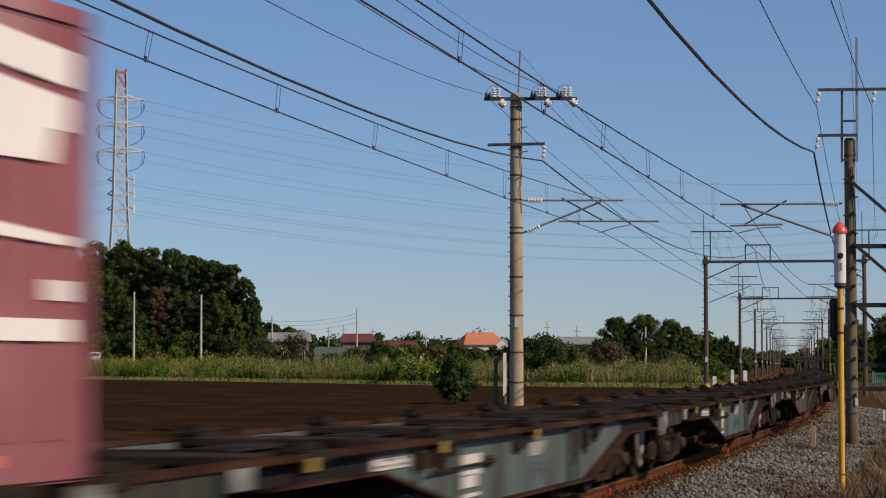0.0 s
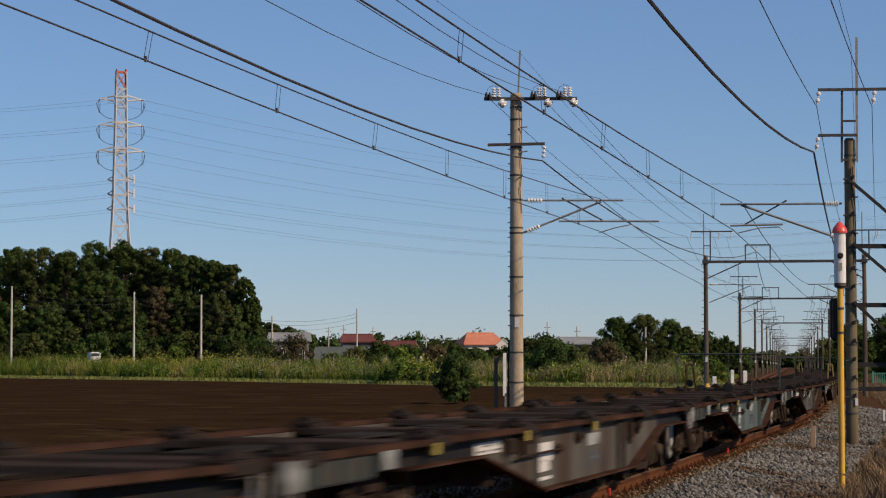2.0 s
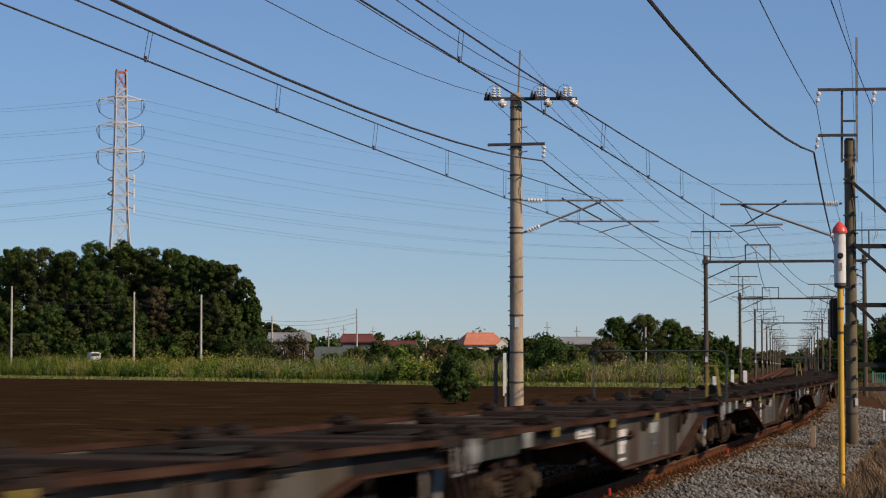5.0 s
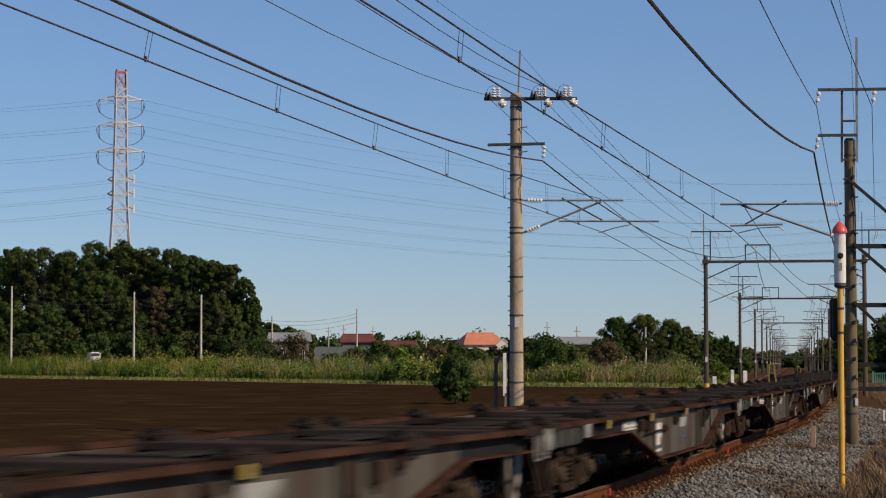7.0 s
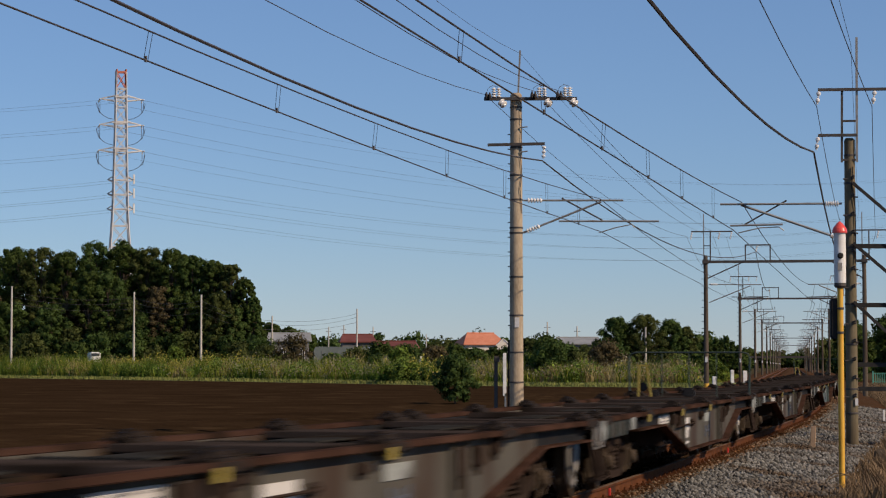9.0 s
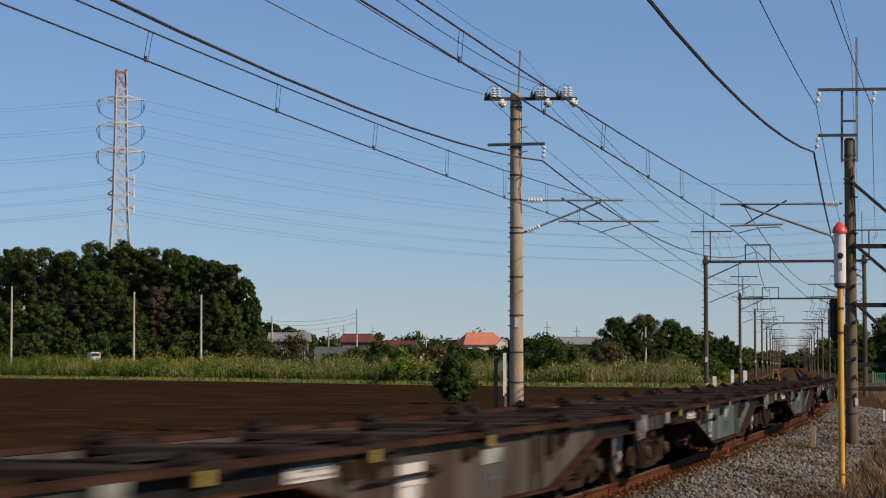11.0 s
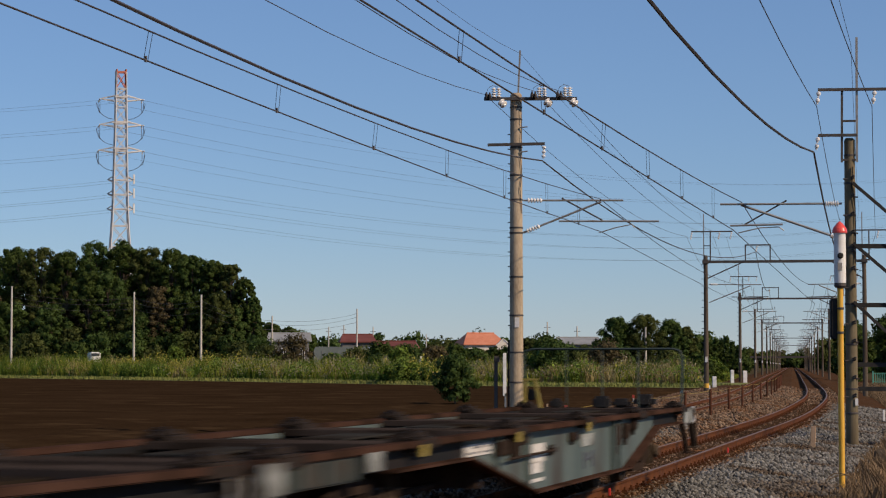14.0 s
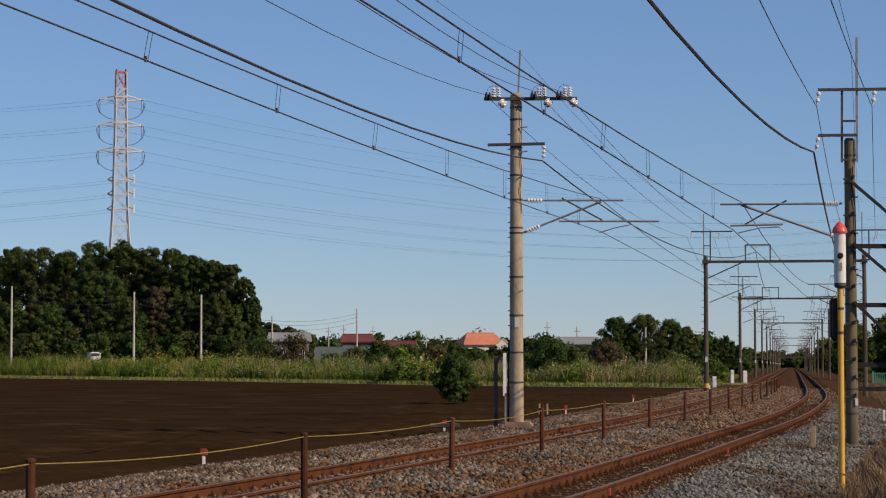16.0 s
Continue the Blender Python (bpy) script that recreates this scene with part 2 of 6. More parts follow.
def build_field():
    """Ploughed soil between the railway and the reeds, in shallow furrows."""
    near = [track(s, -9.5, 0) for s in (-60, -20, 0, 20, 40, 60, 80, 100, 120, 140, 150)]
    far = [(-260, 330), (-160, 318), (-62, 305), (-40, 272), (-24.6, 249), (-10, 222), (-0.2, 205), (6, 197), (10.8, 192), (18, 188), (24, 180)]
    rows = 90
    rnd = random.Random(8)
    verts, faces = [], []
    for i in range(rows + 1):
        f = (i / rows) ** 1.6
        for a, b in zip(near, far):
            x, y = a.x + (b[0] - a.x) * f, a.y + (b[1] - a.y) * f
            verts.append((x, y, -0.44 + rise(y) + (0.03 if i % 2 else -0.03) * (1 if 0 < i < rows else 0) + rnd.uniform(-0.015, 0.015)))
    n = len(near)
    for i in range(rows):
        for k in range(n - 1):
            a = i * n + k
            faces.append((a, a + 1, a + n + 1, a + n))
    tagged(new("field", raw_mesh("field", verts, faces, SOIL)), "dark brown freshly tilled soil of a wide field", "field", kind="structure")
    # mown verge along the far edge
    verts, faces = [], []
    for k, b in enumerate(far):
        for j, d in enumerate((-1.0, 3.0, 9.0, 60.0) if b[0] < 5 else (-1.0, 2.5, 4.0, 6.0)):
            verts.append((b[0] + 0.4 * d, b[1] + d, -0.42 + rise(b[1]) + (0.0, 0.22, 0.35, 0.4)[j]))
    for k in range(len(far) - 1):
        for j in range(3):
            a = k * 4 + j
            faces.append((a, a + 4, a + 5, a + 1))
    tagged(new("verge", raw_mesh("verge", verts, faces, VERGE)), "mown pale green grass strip beside the field", "grass", kind="structure")


def scatter_stones(name, material, s0, s1, o0, o1, n, size, height, label, seed):
    """Crushed stones lying on the bed, six-cornered and uneven; height(off) is the bed's level."""
    g = np.random.default_rng(seed)
    s, o = g.uniform(s0, s1, n), g.uniform(o0, o1, n)
    keep = np.ones(n, bool)
    for rail in (-GAUGE, GAUGE, FAR_TRACK - GAUGE, FAR_TRACK + GAUGE):
        keep &= np.abs(o - rail) > 0.09
    s, o = s[keep], o[keep]
    n = len(s)
    x, y, a = (np.interp(s, LINE_S, v) for v in (_x, _y, _turn))
    px, py = x + o * np.cos(a), y - o * np.sin(a)
    pz = np.interp(o, *height) + GRADE * np.clip(y, -50, 300) + g.uniform(-0.02, 0.035, n)
    base = np.array([(1, 0, 0), (0, 1, 0), (-1, 0, 0), (0, -1, 0), (0, 0, 0.8), (0, 0, -0.8)], float)
    shape = base[None] + g.uniform(-0.35, 0.35, (n, 6, 3))
    turn = g.uniform(0, 6.28, n)
    c, d = np.cos(turn)[:, None], np.sin(turn)[:, None]
    shape = np.stack([shape[..., 0] * c - shape[..., 1] * d, shape[..., 0] * d + shape[..., 1] * c, shape[..., 2]], -1)
    shape *= (g.uniform(0.5, 1.25, n) * size)[:, None, None]
    verts = (shape + np.stack([px, py, pz], -1)[:, None]).reshape(-1, 3)
    tri = np.array([(0, 1, 4), (1, 2, 4), (2, 3, 4), (3, 0, 4), (1, 0, 5), (2, 1, 5), (3, 2, 5), (0, 3, 5)])
    faces = (tri[None] + 6 * np.arange(n)[:, None, None]).reshape(-1, 3)
    tagged(new(name, quick_mesh(name, verts, faces, material)), label, "ballast", kind="stuff")


def quick_mesh(name, verts, faces, material):
    me = bpy.data.meshes.new(name)
    me.vertices.add(len(verts))
    me.vertices.foreach_set("co", np.asarray(verts, np.float32).ravel())
    k = faces.shape[1]
    me.loops.add(faces.size)
    me.loops.foreach_set("vertex_index", faces.astype(np.int32).ravel())
    me.polygons.add(len(faces))
    me.polygons.foreach_set("loop_start", np.arange(0, faces.size, k, dtype=np.int32))
    me.polygons.foreach_set("loop_total", np.full(len(faces), k, np.int32))
    me.materials.append(material)
    me.update(calc_edges=True)
    return me


BED_LEVEL = ([-10.2, -9.3, -7.2, -6.1, -5.5, -3.75, -3.3, -2.6, -1.6, -0.95, 0.85, 1.3, 3.2, 4.8, 9.0], [-0.6, -0.40, -0.17, -0.16, -0.24, -0.23, -0.06, 0.0, -0.07, -0.24, -0.23, -0.17, -0.42, -0.52, -0.66])


def build_stones():
    old, grey = "rust-tinged crushed stones lying between the rails", "clean grey crushed stones on the shoulder"
    scatter_stones("ballast_stones", STONE, 14, 50, -9.6, 1.15, 88000, 0.046, BED_LEVEL, old, 1)
    scatter_stones("ballast_stones", STONE, 50, 100, -9.4, 1.15, 30000, 0.06, BED_LEVEL, old, 2)
    scatter_stones("ballast_stones", STONE, 100, 150, -9.2, 1.15, 14000, 0.08, BED_LEVEL, old, 5)
    scatter_stones("ballast_stones", STONE_PALE, 12, 70, -9.7, -5.2, 16000, 0.055, BED_LEVEL, "pale grey and tan crushed stones on the field side", 6)
    scatter_stones("ballast_stones", STONE_GREY, 18, 48, -2.6, -1.4, 2600, 0.05, BED_LEVEL, "scattered clean grey stones between the tracks", 7)
    scatter_stones("ballast_stones", STONE_GREY, 12, 50, 0.95, 4.4, 34000, 0.046, BED_LEVEL, grey, 3)
    scatter_stones("ballast_stones", STONE_GREY, 50, 90, 0.95, 4.2, 11000, 0.06, BED_LEVEL, grey, 4)


def build_sleepers():
    """Concrete sleepers sunk in the bed, with the clips that hold the rails."""
    bm = bmesh.new()
    box(bm, (0, 0, 0), (0.24, 2.0, 0.16))
    for v in bm.verts:
        if v.co.z > 0:
            v.co.x *= 0.75
    me = mesh_of("sleeper", bm, BALLAST)
    bm = bmesh.new()
    box(bm, (0, 0, 0.0), (0.12, 0.30, 0.03))
    for d in (-0.11, 0.11):
        box(bm, (0, d * 0.9, 0.025), (0.08, 0.07, 0.04))
        rod(bm, (0, d * 0.9, 0.03), (0, d * 0.9, 0.08), 0.018, None, 6)
    clip = mesh_of("rail_clip", bm, RUST)
    for off, drop in ((0.0, 0.0), (FAR_TRACK, FAR_DROP)):
        bed = empty("sleeper_row", Matrix(), "stained concrete sleepers with rusty rail clips in ballast", "sleepers", "sleeper rows")
        for k in range(140):
            s = 8 + 0.6 * k
            m = track_pose(s, off, -0.255 - drop)
            share("sleeper", me, bed, m)
            for y in (-GAUGE, GAUGE):
                share("rail_clip", clip, bed, track_pose(s, off, -0.17 - drop) @ Matrix.Translation((0, y, -y * cant(s) / (2 * GAUGE))))


build_ground()
build_bed()
build_field()
build_stones()
build_sleepers()
for _off, _drop in ((0.0, 0.0), (FAR_TRACK, FAR_DROP)):
    build_rail(_off - GAUGE, -1, "rust-brown steel rail with a worn running top", _drop)
    build_rail(_off + GAUGE, 1, "rust-brown steel rail with a worn running top", _drop)


# ---- the goods train ----
PANEL_BLUE = mat("blue_grey_wagon_paint", (0.056, 0.080, 0.074), (0.105, 0.135, 0.124), 0.6, scale=1.3, fine=30, bump=0.12, dirt=(0.046, 0.040, 0.030), dirt_amount=0.42, stretch=(1.1, 1.1, 0.5))
PANEL_BROWN = mat("dusty_grey_wagon_paint", (0.0629, 0.0577, 0.0459), (0.0999, 0.0903, 0.0725), 0.7, scale=1.3, fine=30, bump=0.12, dirt=(0.0481, 0.0296, 0.0185), dirt_amount=0.6, stretch=(1.1, 1.1, 0.5))
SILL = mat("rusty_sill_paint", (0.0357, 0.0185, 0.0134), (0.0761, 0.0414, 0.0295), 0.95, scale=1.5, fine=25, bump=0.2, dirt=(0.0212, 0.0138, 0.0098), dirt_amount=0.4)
# near-black base: the shade under the top flange is put into this colour
SILLWEB = mat("shade_dark_sill_side", (0.0063, 0.0063, 0.0062), (0.0135, 0.0126, 0.0117), 0.75, scale=2, fine=25, bump=0.2, dirt=(0.0162, 0.0099, 0.0072), dirt_amount=0.3)
# dirt patches over a base darkened for the shade down in the deck
DECK = mat("dirty_shade_dark_deck", (0.0128, 0.0104, 0.0080), (0.0288, 0.0216, 0.0160), 0.95, scale=1.5, fine=25, bump=0.3, dirt=(0.0400, 0.0224, 0.0144), dirt_amount=0.4)
DECK_GREY = mat("worn_grey_deck", (0.0237, 0.0232, 0.0211), (0.0448, 0.0432, 0.0390), 0.95, scale=1.5, fine=25, bump=0.2, dirt=(0.0184, 0.0132, 0.0095), dirt_amount=0.5)
BOGIE = mat("bogie_grime", (0.0216, 0.0158, 0.0130), (0.0480, 0.0336, 0.0264), 0.95, scale=4, fine=40, bump=0.4)
BOGIE_DUST = mat("bogie_brake_dust", (0.0402, 0.0281, 0.0184), (0.0904, 0.0669, 0.0459), 0.85, scale=4, fine=40, bump=0.4)
PLATE = mat("white_corner_plate", (0.20, 0.22, 0.205), (0.36, 0.375, 0.35), 0.6, scale=5, fine=40, bump=0.1, dirt=(0.085, 0.08, 0.066), dirt_amount=0.55)
SIGN = mat("white_board", (0.5280, 0.5040, 0.4640), (0.6400, 0.6160, 0.5760), 0.6, scale=5, fine=40, bump=0.05, dirt=(0.3600, 0.3040, 0.2560), dirt_amount=0.25)
TAG = mat("yellow_tag", (0.2520, 0.1920, 0.0300), (0.3480, 0.2700, 0.0600), 0.6, scale=8, fine=40, bump=0.1)
CROSS = mat("worn_crossbeam", (0.034, 0.027, 0.023), (0.066, 0.050, 0.042), 0.95, scale=1.5, fine=25, bump=0.2, dirt=(0.024, 0.018, 0.014), dirt_amount=0.45)
LOCK = mat("grimy_lock_steel", (0.014, 0.011, 0.009), (0.034, 0.025, 0.020), 0.85, scale=5, fine=40, bump=0.3)
END_GREEN = mat("dark_green_end", (0.022, 0.028, 0.024), (0.050, 0.058, 0.050), 0.7, scale=3, fine=30, bump=0.15, dirt=(0.05, 0.038, 0.028), dirt_amount=0.5)
BARS = mat("dark_lettering", (0.07, 0.08, 0.10), (0.12, 0.13, 0.15), 0.7, scale=8, fine=40, bump=0)
RAILING = mat("dark_green_rail", (0.0210, 0.0360, 0.0300), (0.0360, 0.0540, 0.0450), 0.6, scale=4, fine=40, bump=0.1)
MAROON = mat("maroon_container", (0.235, 0.075, 0.085), (0.315, 0.115, 0.125), 0.55, scale=1.2, fine=25, bump=0.1, dirt=(0.38, 0.20, 0.20), dirt_amount=0.25)
LOGO = mat("white_container_stripe", (0.74, 0.72, 0.70), (0.85, 0.83, 0.80), 0.5, scale=2, fine=25, bump=0.05)

BODY = 18.72     # length of a wagon's body
PITCH = 19.02   # from wagon to wagon
HALF = 1.28
SPEED = 17.466
BOGIES = (2.9, 16.05)  # bogie centres from the leading end


def corner_box(bm, c, s, bev=0.02):
    vs = box(bm, c, s)
    es = {e for v in vs for e in v.link_edges}
    bmesh.ops.bevel(bm, geom=list(es), offset=bev, segments=2, affect="EDGES")


def wheel_mesh():
    bm = bmesh.new()
    lathe(bm, [(0.06, -0.10), (0.16, -0.09), (0.17, -0.03), (0.33, -0.02), (0.345, -0.065), (0.425, -0.065), (0.44, 0.05), (0.47, 0.055), (0.47, 0.085), (0.34, 0.09), (0.33, 0.03), (0.17, 0.02), (0.10, 0.06)], 28)
    return mesh_of("wheel", bm, BOGIE_DUST)


def add_bogie(wagon, cx, wheel):
    """Cast bogie: side frames, bolster, axles, wheels, springs, brake beams."""
    for sy in (-1, 1):
        bm = bmesh.new()
        y0, y1 = (sy * 0.90, sy * 0.99)
        upper = [(cx - 1.24, 0.46), (cx - 1.22, 0.58), (cx - 0.75, 0.60), (cx - 0.35, 0.73), (cx + 0.35, 0.73), (cx + 0.75, 0.60), (cx + 1.22, 0.58), (cx + 1.24, 0.46), (cx + 0.72, 0.50), (cx + 0.3, 0.62), (cx - 0.3, 0.62), (cx - 0.72, 0.50)]
        extrude_outline(bm, upper, min(y0, y1), max(y0, y1))
        lower = [(cx - 0.80, 0.40), (cx - 0.76, 0.50), (cx - 0.38, 0.29), (cx + 0.38, 0.29), (cx + 0.76, 0.50), (cx + 0.80, 0.40), (cx + 0.42, 0.20), (cx - 0.42, 0.20)]
        extrude_outline(bm, lower, min(y0, y1), max(y0, y1))
        for k in (-0.33, 0.33):
            box(bm, (cx + k, sy * 0.945, 0.45), (0.07, 0.08, 0.36))
        part("side_frame", bm, BOGIE, wagon)
        for k in (-0.16, 0.16):
            bm = bmesh.new()
            for i in range(5):
                lathe(bm, [(0.05, 0), (0.065, 0.012), (0.065, 0.026), (0.05, 0.036)], 10, Matrix.Translation((cx + k * 0.8, sy * 0.93, 0.31 + i * 0.055)))
            part("spring", bm, BOGIE, wagon)
        for ax in (-0.95, 0.95):
            bm = bmesh.new()
            corner_box(bm, (cx + ax, sy * 0.97, 0.43), (0.24, 0.14, 0.24), 0.03)
            box(bm, (cx + ax - 0.14, sy * 0.97, 0.47), (0.04, 0.1, 0.30))
            box(bm, (cx + ax + 0.14, sy * 0.97, 0.47), (0.04, 0.1, 0.30))
            rod(bm, (cx + ax, sy * 1.06, 0.43), (cx + ax, sy * 1.11, 0.43), 0.095, 0.08, 12)
            part("axle_box", bm, BOGIE_DUST, wagon)
        for d in (-1, 1):
            bm = bmesh.new()
            beam(bm, (cx + d * 1.46, sy * 0.92, 0.26), (cx + d * 1.22, sy * 0.92, 0.74), 0.07, 0.05)
            sweep(bm, [(cx + d * (0.95 + 0.49 * math.cos(a)), sy * 0.88, 0.43 + 0.49 * math.sin(a)) for a in (-0.5, -0.2, 0.1, 0.4, 0.7, 1.0, 1.3)], 0.022, 6)
            box(bm, (cx + d * 1.43, sy * 0.9, 0.36), (0.05, 0.1, 0.26))
            part("brake_hanger", bm, BOGIE_DUST, wagon)
    bm = bmesh.new()
    corner_box(bm, (cx, 0, 0.62), (0.4, 1.9, 0.22), 0.03)
    part("bolster", bm, BOGIE, wagon)
    for ax in (-0.95, 0.95):
        bm = bmesh.new()
        rod(bm, (cx + ax, -1.0, 0.43), (cx + ax, 1.0, 0.43), 0.075, None, 12)
        part("axle", bm, BOGIE, wagon)
        for sy in (-1, 1):
            share("wheel", wheel, wagon, Matrix.Translation((cx + ax, sy * GAUGE, 0.43)) @ Matrix.Rotation(sy * math.pi / 2, 4, "X"))


def build_wagon(panel, wheel, label):
    """A flat container wagon, x from its leading end, the rails at z = 0."""
    wagon = empty("container_wagon", Matrix(), label, "wagon", "wagons of the train")
    for sy in (-1, 1):
        bm = bmesh.new()
        corner_box(bm, (BODY / 2, sy * (HALF - 0.075), 0.995), (BODY, 0.15, 0.055), 0.008)
        part("sill_top", bm, SILL, wagon, "rust-worn top flange")
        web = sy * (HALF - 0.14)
        # webs beyond the belly, painted as dark as the flange's shadow
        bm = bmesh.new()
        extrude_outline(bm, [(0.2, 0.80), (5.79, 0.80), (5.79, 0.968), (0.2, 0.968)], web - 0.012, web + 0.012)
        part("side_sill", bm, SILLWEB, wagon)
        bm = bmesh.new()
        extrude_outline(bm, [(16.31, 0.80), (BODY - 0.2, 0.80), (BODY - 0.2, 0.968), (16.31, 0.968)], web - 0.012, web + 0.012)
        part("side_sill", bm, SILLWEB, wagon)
        # the deep belly of the side
        bm = bmesh.new()
        extrude_outline(bm, [(5.8, 0.79), (8.5, 0.34), (14.0, 0.34), (16.3, 0.79), (16.3, 0.968), (5.8, 0.968)], web - 0.012, web + 0.012)
        part("side_panel", bm, panel, wagon)
        bm = bmesh.new()
        yf = sy * (HALF - 0.08)
        for p, q in (((3.2, 0.795), (5.8, 0.795)), ((5.8, 0.79), (8.5, 0.335)), ((8.45, 0.33), (14.05, 0.33)), ((14.0, 0.335), (16.3, 0.79)), ((16.3, 0.795), (BODY - 0.3, 0.795))):
            d = Vector((q[0] - p[0], 0, q[1] - p[1]))
            mid = Vector(((p[0] + q[0]) / 2, yf, (p[1] + q[1]) / 2))
            bmesh.ops.create_cube(bm, size=1, matrix=Matrix.Translation(mid) @ Matrix.Rotation(-math.atan2(d.z, d.x), 4, "Y") @ Matrix.Diagonal((d.length, 0.15, 0.022, 1)))
        part("panel_flange", bm, SILL, wagon)
        yo = sy * (HALF - 0.10)
        for x in (7.0, 8.35, 13.15, 13.55):
            bm = bmesh.new()
            z0 = 0.345 if x > 8.4 else 0.34 + (8.5 - x) / 2.7 * 0.45 + 0.02
            box(bm, (x, yo, (z0 + 0.966) / 2), (0.05, 0.07, 0.966 - z0))
            part("stiffener", bm, panel, wagon)
        bm = bmesh.new()
        corner_box(bm, (7.15, yo, 0.84), (0.42, 0.09, 0.17), 0.02)
        corner_box(bm, (7.75, yo, 0.80), (0.26, 0.09, 0.20), 0.02)
        corner_box(bm, (9.5, yo, 0.73), (0.22, 0.08, 0.11), 0.03)
        rod(bm, (7.3, sy * (HALF - 0.06), 0.72), (9.5, sy * (HALF - 0.06), 0.73), 0.014)
        part("brake_lever", bm, BOGIE, wagon)
        for x, z, w, h in ((13.35, 0.77, 0.30, 0.28), (14.0, 0.80, 0.26, 0.20), (14.6, 0.86, 0.2, 0.14), (10.65, 0.835, 0.30, 0.10), (7.95, 0.885, 0.5, 0.10)):
            bm = bmesh.new()
            corner_box(bm, (x, yo, z), (w, 0.09, h), 0.02)
            rod(bm, (x, yo, z - h * 0.4), (x, yo, z - h * 0.9), 0.03, 0.02, 8)
            part("valve_box", bm, BOGIE, wagon)
        # plates and boards
        bm = bmesh.new()
        corner_box(bm, (0.16, sy * (HALF - 0.005), 0.885), (0.44, 0.03, 0.24), 0.01)
        part("corner_plate", bm, PLATE, wagon, "scuffed white corner plate")
        bm = bmesh.new()
        corner_box(bm, (1.35, sy * (HALF - 0.05), 0.875), (1.7, 0.05, 0.21), 0.015)
        for x in (0.75, 1.3, 1.9):
            corner_box(bm, (x, sy * (HALF - 0.02), 0.875), (0.10, 0.03, 0.16), 0.01)
        part("end_panel", bm, END_GREEN, wagon, "dark green end plate")
        bm = bmesh.new()
        box(bm, (2.55, sy * (HALF - 0.008), 0.905), (0.36, 0.02, 0.15))
        part("end_board", bm, PLATE, wagon, "white-painted patch")
        bm = bmesh.new()
        box(bm, (6.3, web + sy * 0.02, 0.857), (0.98, 0.015, 0.115))
        part("number_board", bm, SIGN, wagon, "white board with unreadable lettering")
        bm = bmesh.new()
        for i in range(2):
            for k in range(5):
                if (i + k) % 3:
                    box(bm, (5.94 + k * 0.18, web + sy * 0.032, 0.882 - i * 0.05), (0.12, 0.006, 0.018))
        part("lettering", bm, BARS, wagon)
        bm = bmesh.new()
        box(bm, (8.84, web + sy * 0.02, 0.72), (0.78, 0.012, 0.20))
        box(bm, (8.78, web + sy * 0.02, 0.57), (0.62, 0.012, 0.12))
        box(bm, (8.82, web + sy * 0.02, 0.435), (0.70, 0.012, 0.035))
        part("data_board", bm, SIGN, wagon, "white data board")
        bm = bmesh.new()
        box(bm, (11.65, web + sy * 0.02, 0.77), (0.80, 0.012, 0.14))
        part("small_board", bm, PLATE, wagon)
        bm = bmesh.new()
        for dx, w, h, dz in ((-0.26, 0.07, 0.20, 0), (0.26, 0.07, 0.20, 0), (0.0, 0.5, 0.022, 0.01), (-0.02, 0.12, 0.10, 0.03)):
            box(bm, (11.68 + dx, web + sy * 0.02, 0.54 + dz), (w, 0.012, h))
        part("card_frame", bm, BARS, wagon)
        for x in (3.95, 7.5, 11.1):
            bm = bmesh.new()
            box(bm, (x, sy * (HALF + 0.003), 0.94), (0.15, 0.02, 0.10))
            part("lashing_tag", bm, TAG, wagon, "yellow tag")
        # step and grab loop at each end
        for x in (0.15, BODY - 0.08):
            bm = bmesh.new()
            yy = sy * (HALF - 0.02)
            sweep(bm, [(x - 0.1, yy, 0.95), (x - 0.1, yy, 0.74), (x - 0.07, yy, 0.70), (x + 0.07, yy, 0.70), (x + 0.1, yy, 0.74), (x + 0.1, yy, 0.93), (x + 0.07, yy, 0.96), (x - 0.07, yy, 0.96)], 0.016)
            part("grab_loop", bm, GALV, wagon)
            bm = bmesh.new()
            beam(bm, (x - 0.12, yy * 0.95, 0.78), (x, yy, 0.34), 0.05, 0.02)
            beam(bm, (x + 0.12, yy * 0.95, 0.78), (x + 0.2, yy, 0.34), 0.05, 0.02)
            box(bm, (x + 0.1, yy, 0.34), (0.26, 0.12, 0.02))
            part("step", bm, BOGIE, wagon)
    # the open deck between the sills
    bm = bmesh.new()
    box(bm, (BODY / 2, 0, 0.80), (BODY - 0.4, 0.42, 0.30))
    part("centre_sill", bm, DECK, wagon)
    # closed plate; its dark colour stands in for shaded openings between the crossbeams
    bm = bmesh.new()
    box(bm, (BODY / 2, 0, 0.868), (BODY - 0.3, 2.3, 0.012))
    part("deck_plate", bm, DECK, wagon, "dirty deck plate, coloured dark for the shaded openings between crossbeams")
    for k in range(6):
        x = 0.42 + k * (BODY - 0.84) / 5
        bm = bmesh.new()
        corner_box(bm, (x, 0, 0.965), (0.62 if k in (0, 5) else 0.85, 2.28, 0.075), 0.015)
        part("crossbeam", bm, CROSS, wagon)
    for k in range(5):
        bm = bmesh.new()
        x = 2.2 + k * (BODY - 4.4) / 4
        corner_box(bm, (x, 0, 0.985), (1.5, 0.5, 0.02), 0.006)
        box(bm, (x, 0.55, 0.93), (0.10, 1.1, 0.06))
        box(bm, (x, -0.55, 0.93), (0.10, 1.1, 0.06))
        part("walkway", bm, DECK_GREY, wagon, "worn grey walkway plate")
    lock = bmesh.new()
    corner_box(lock, (0, 0, -0.015), (0.60, 0.30, 0.12), 0.025)
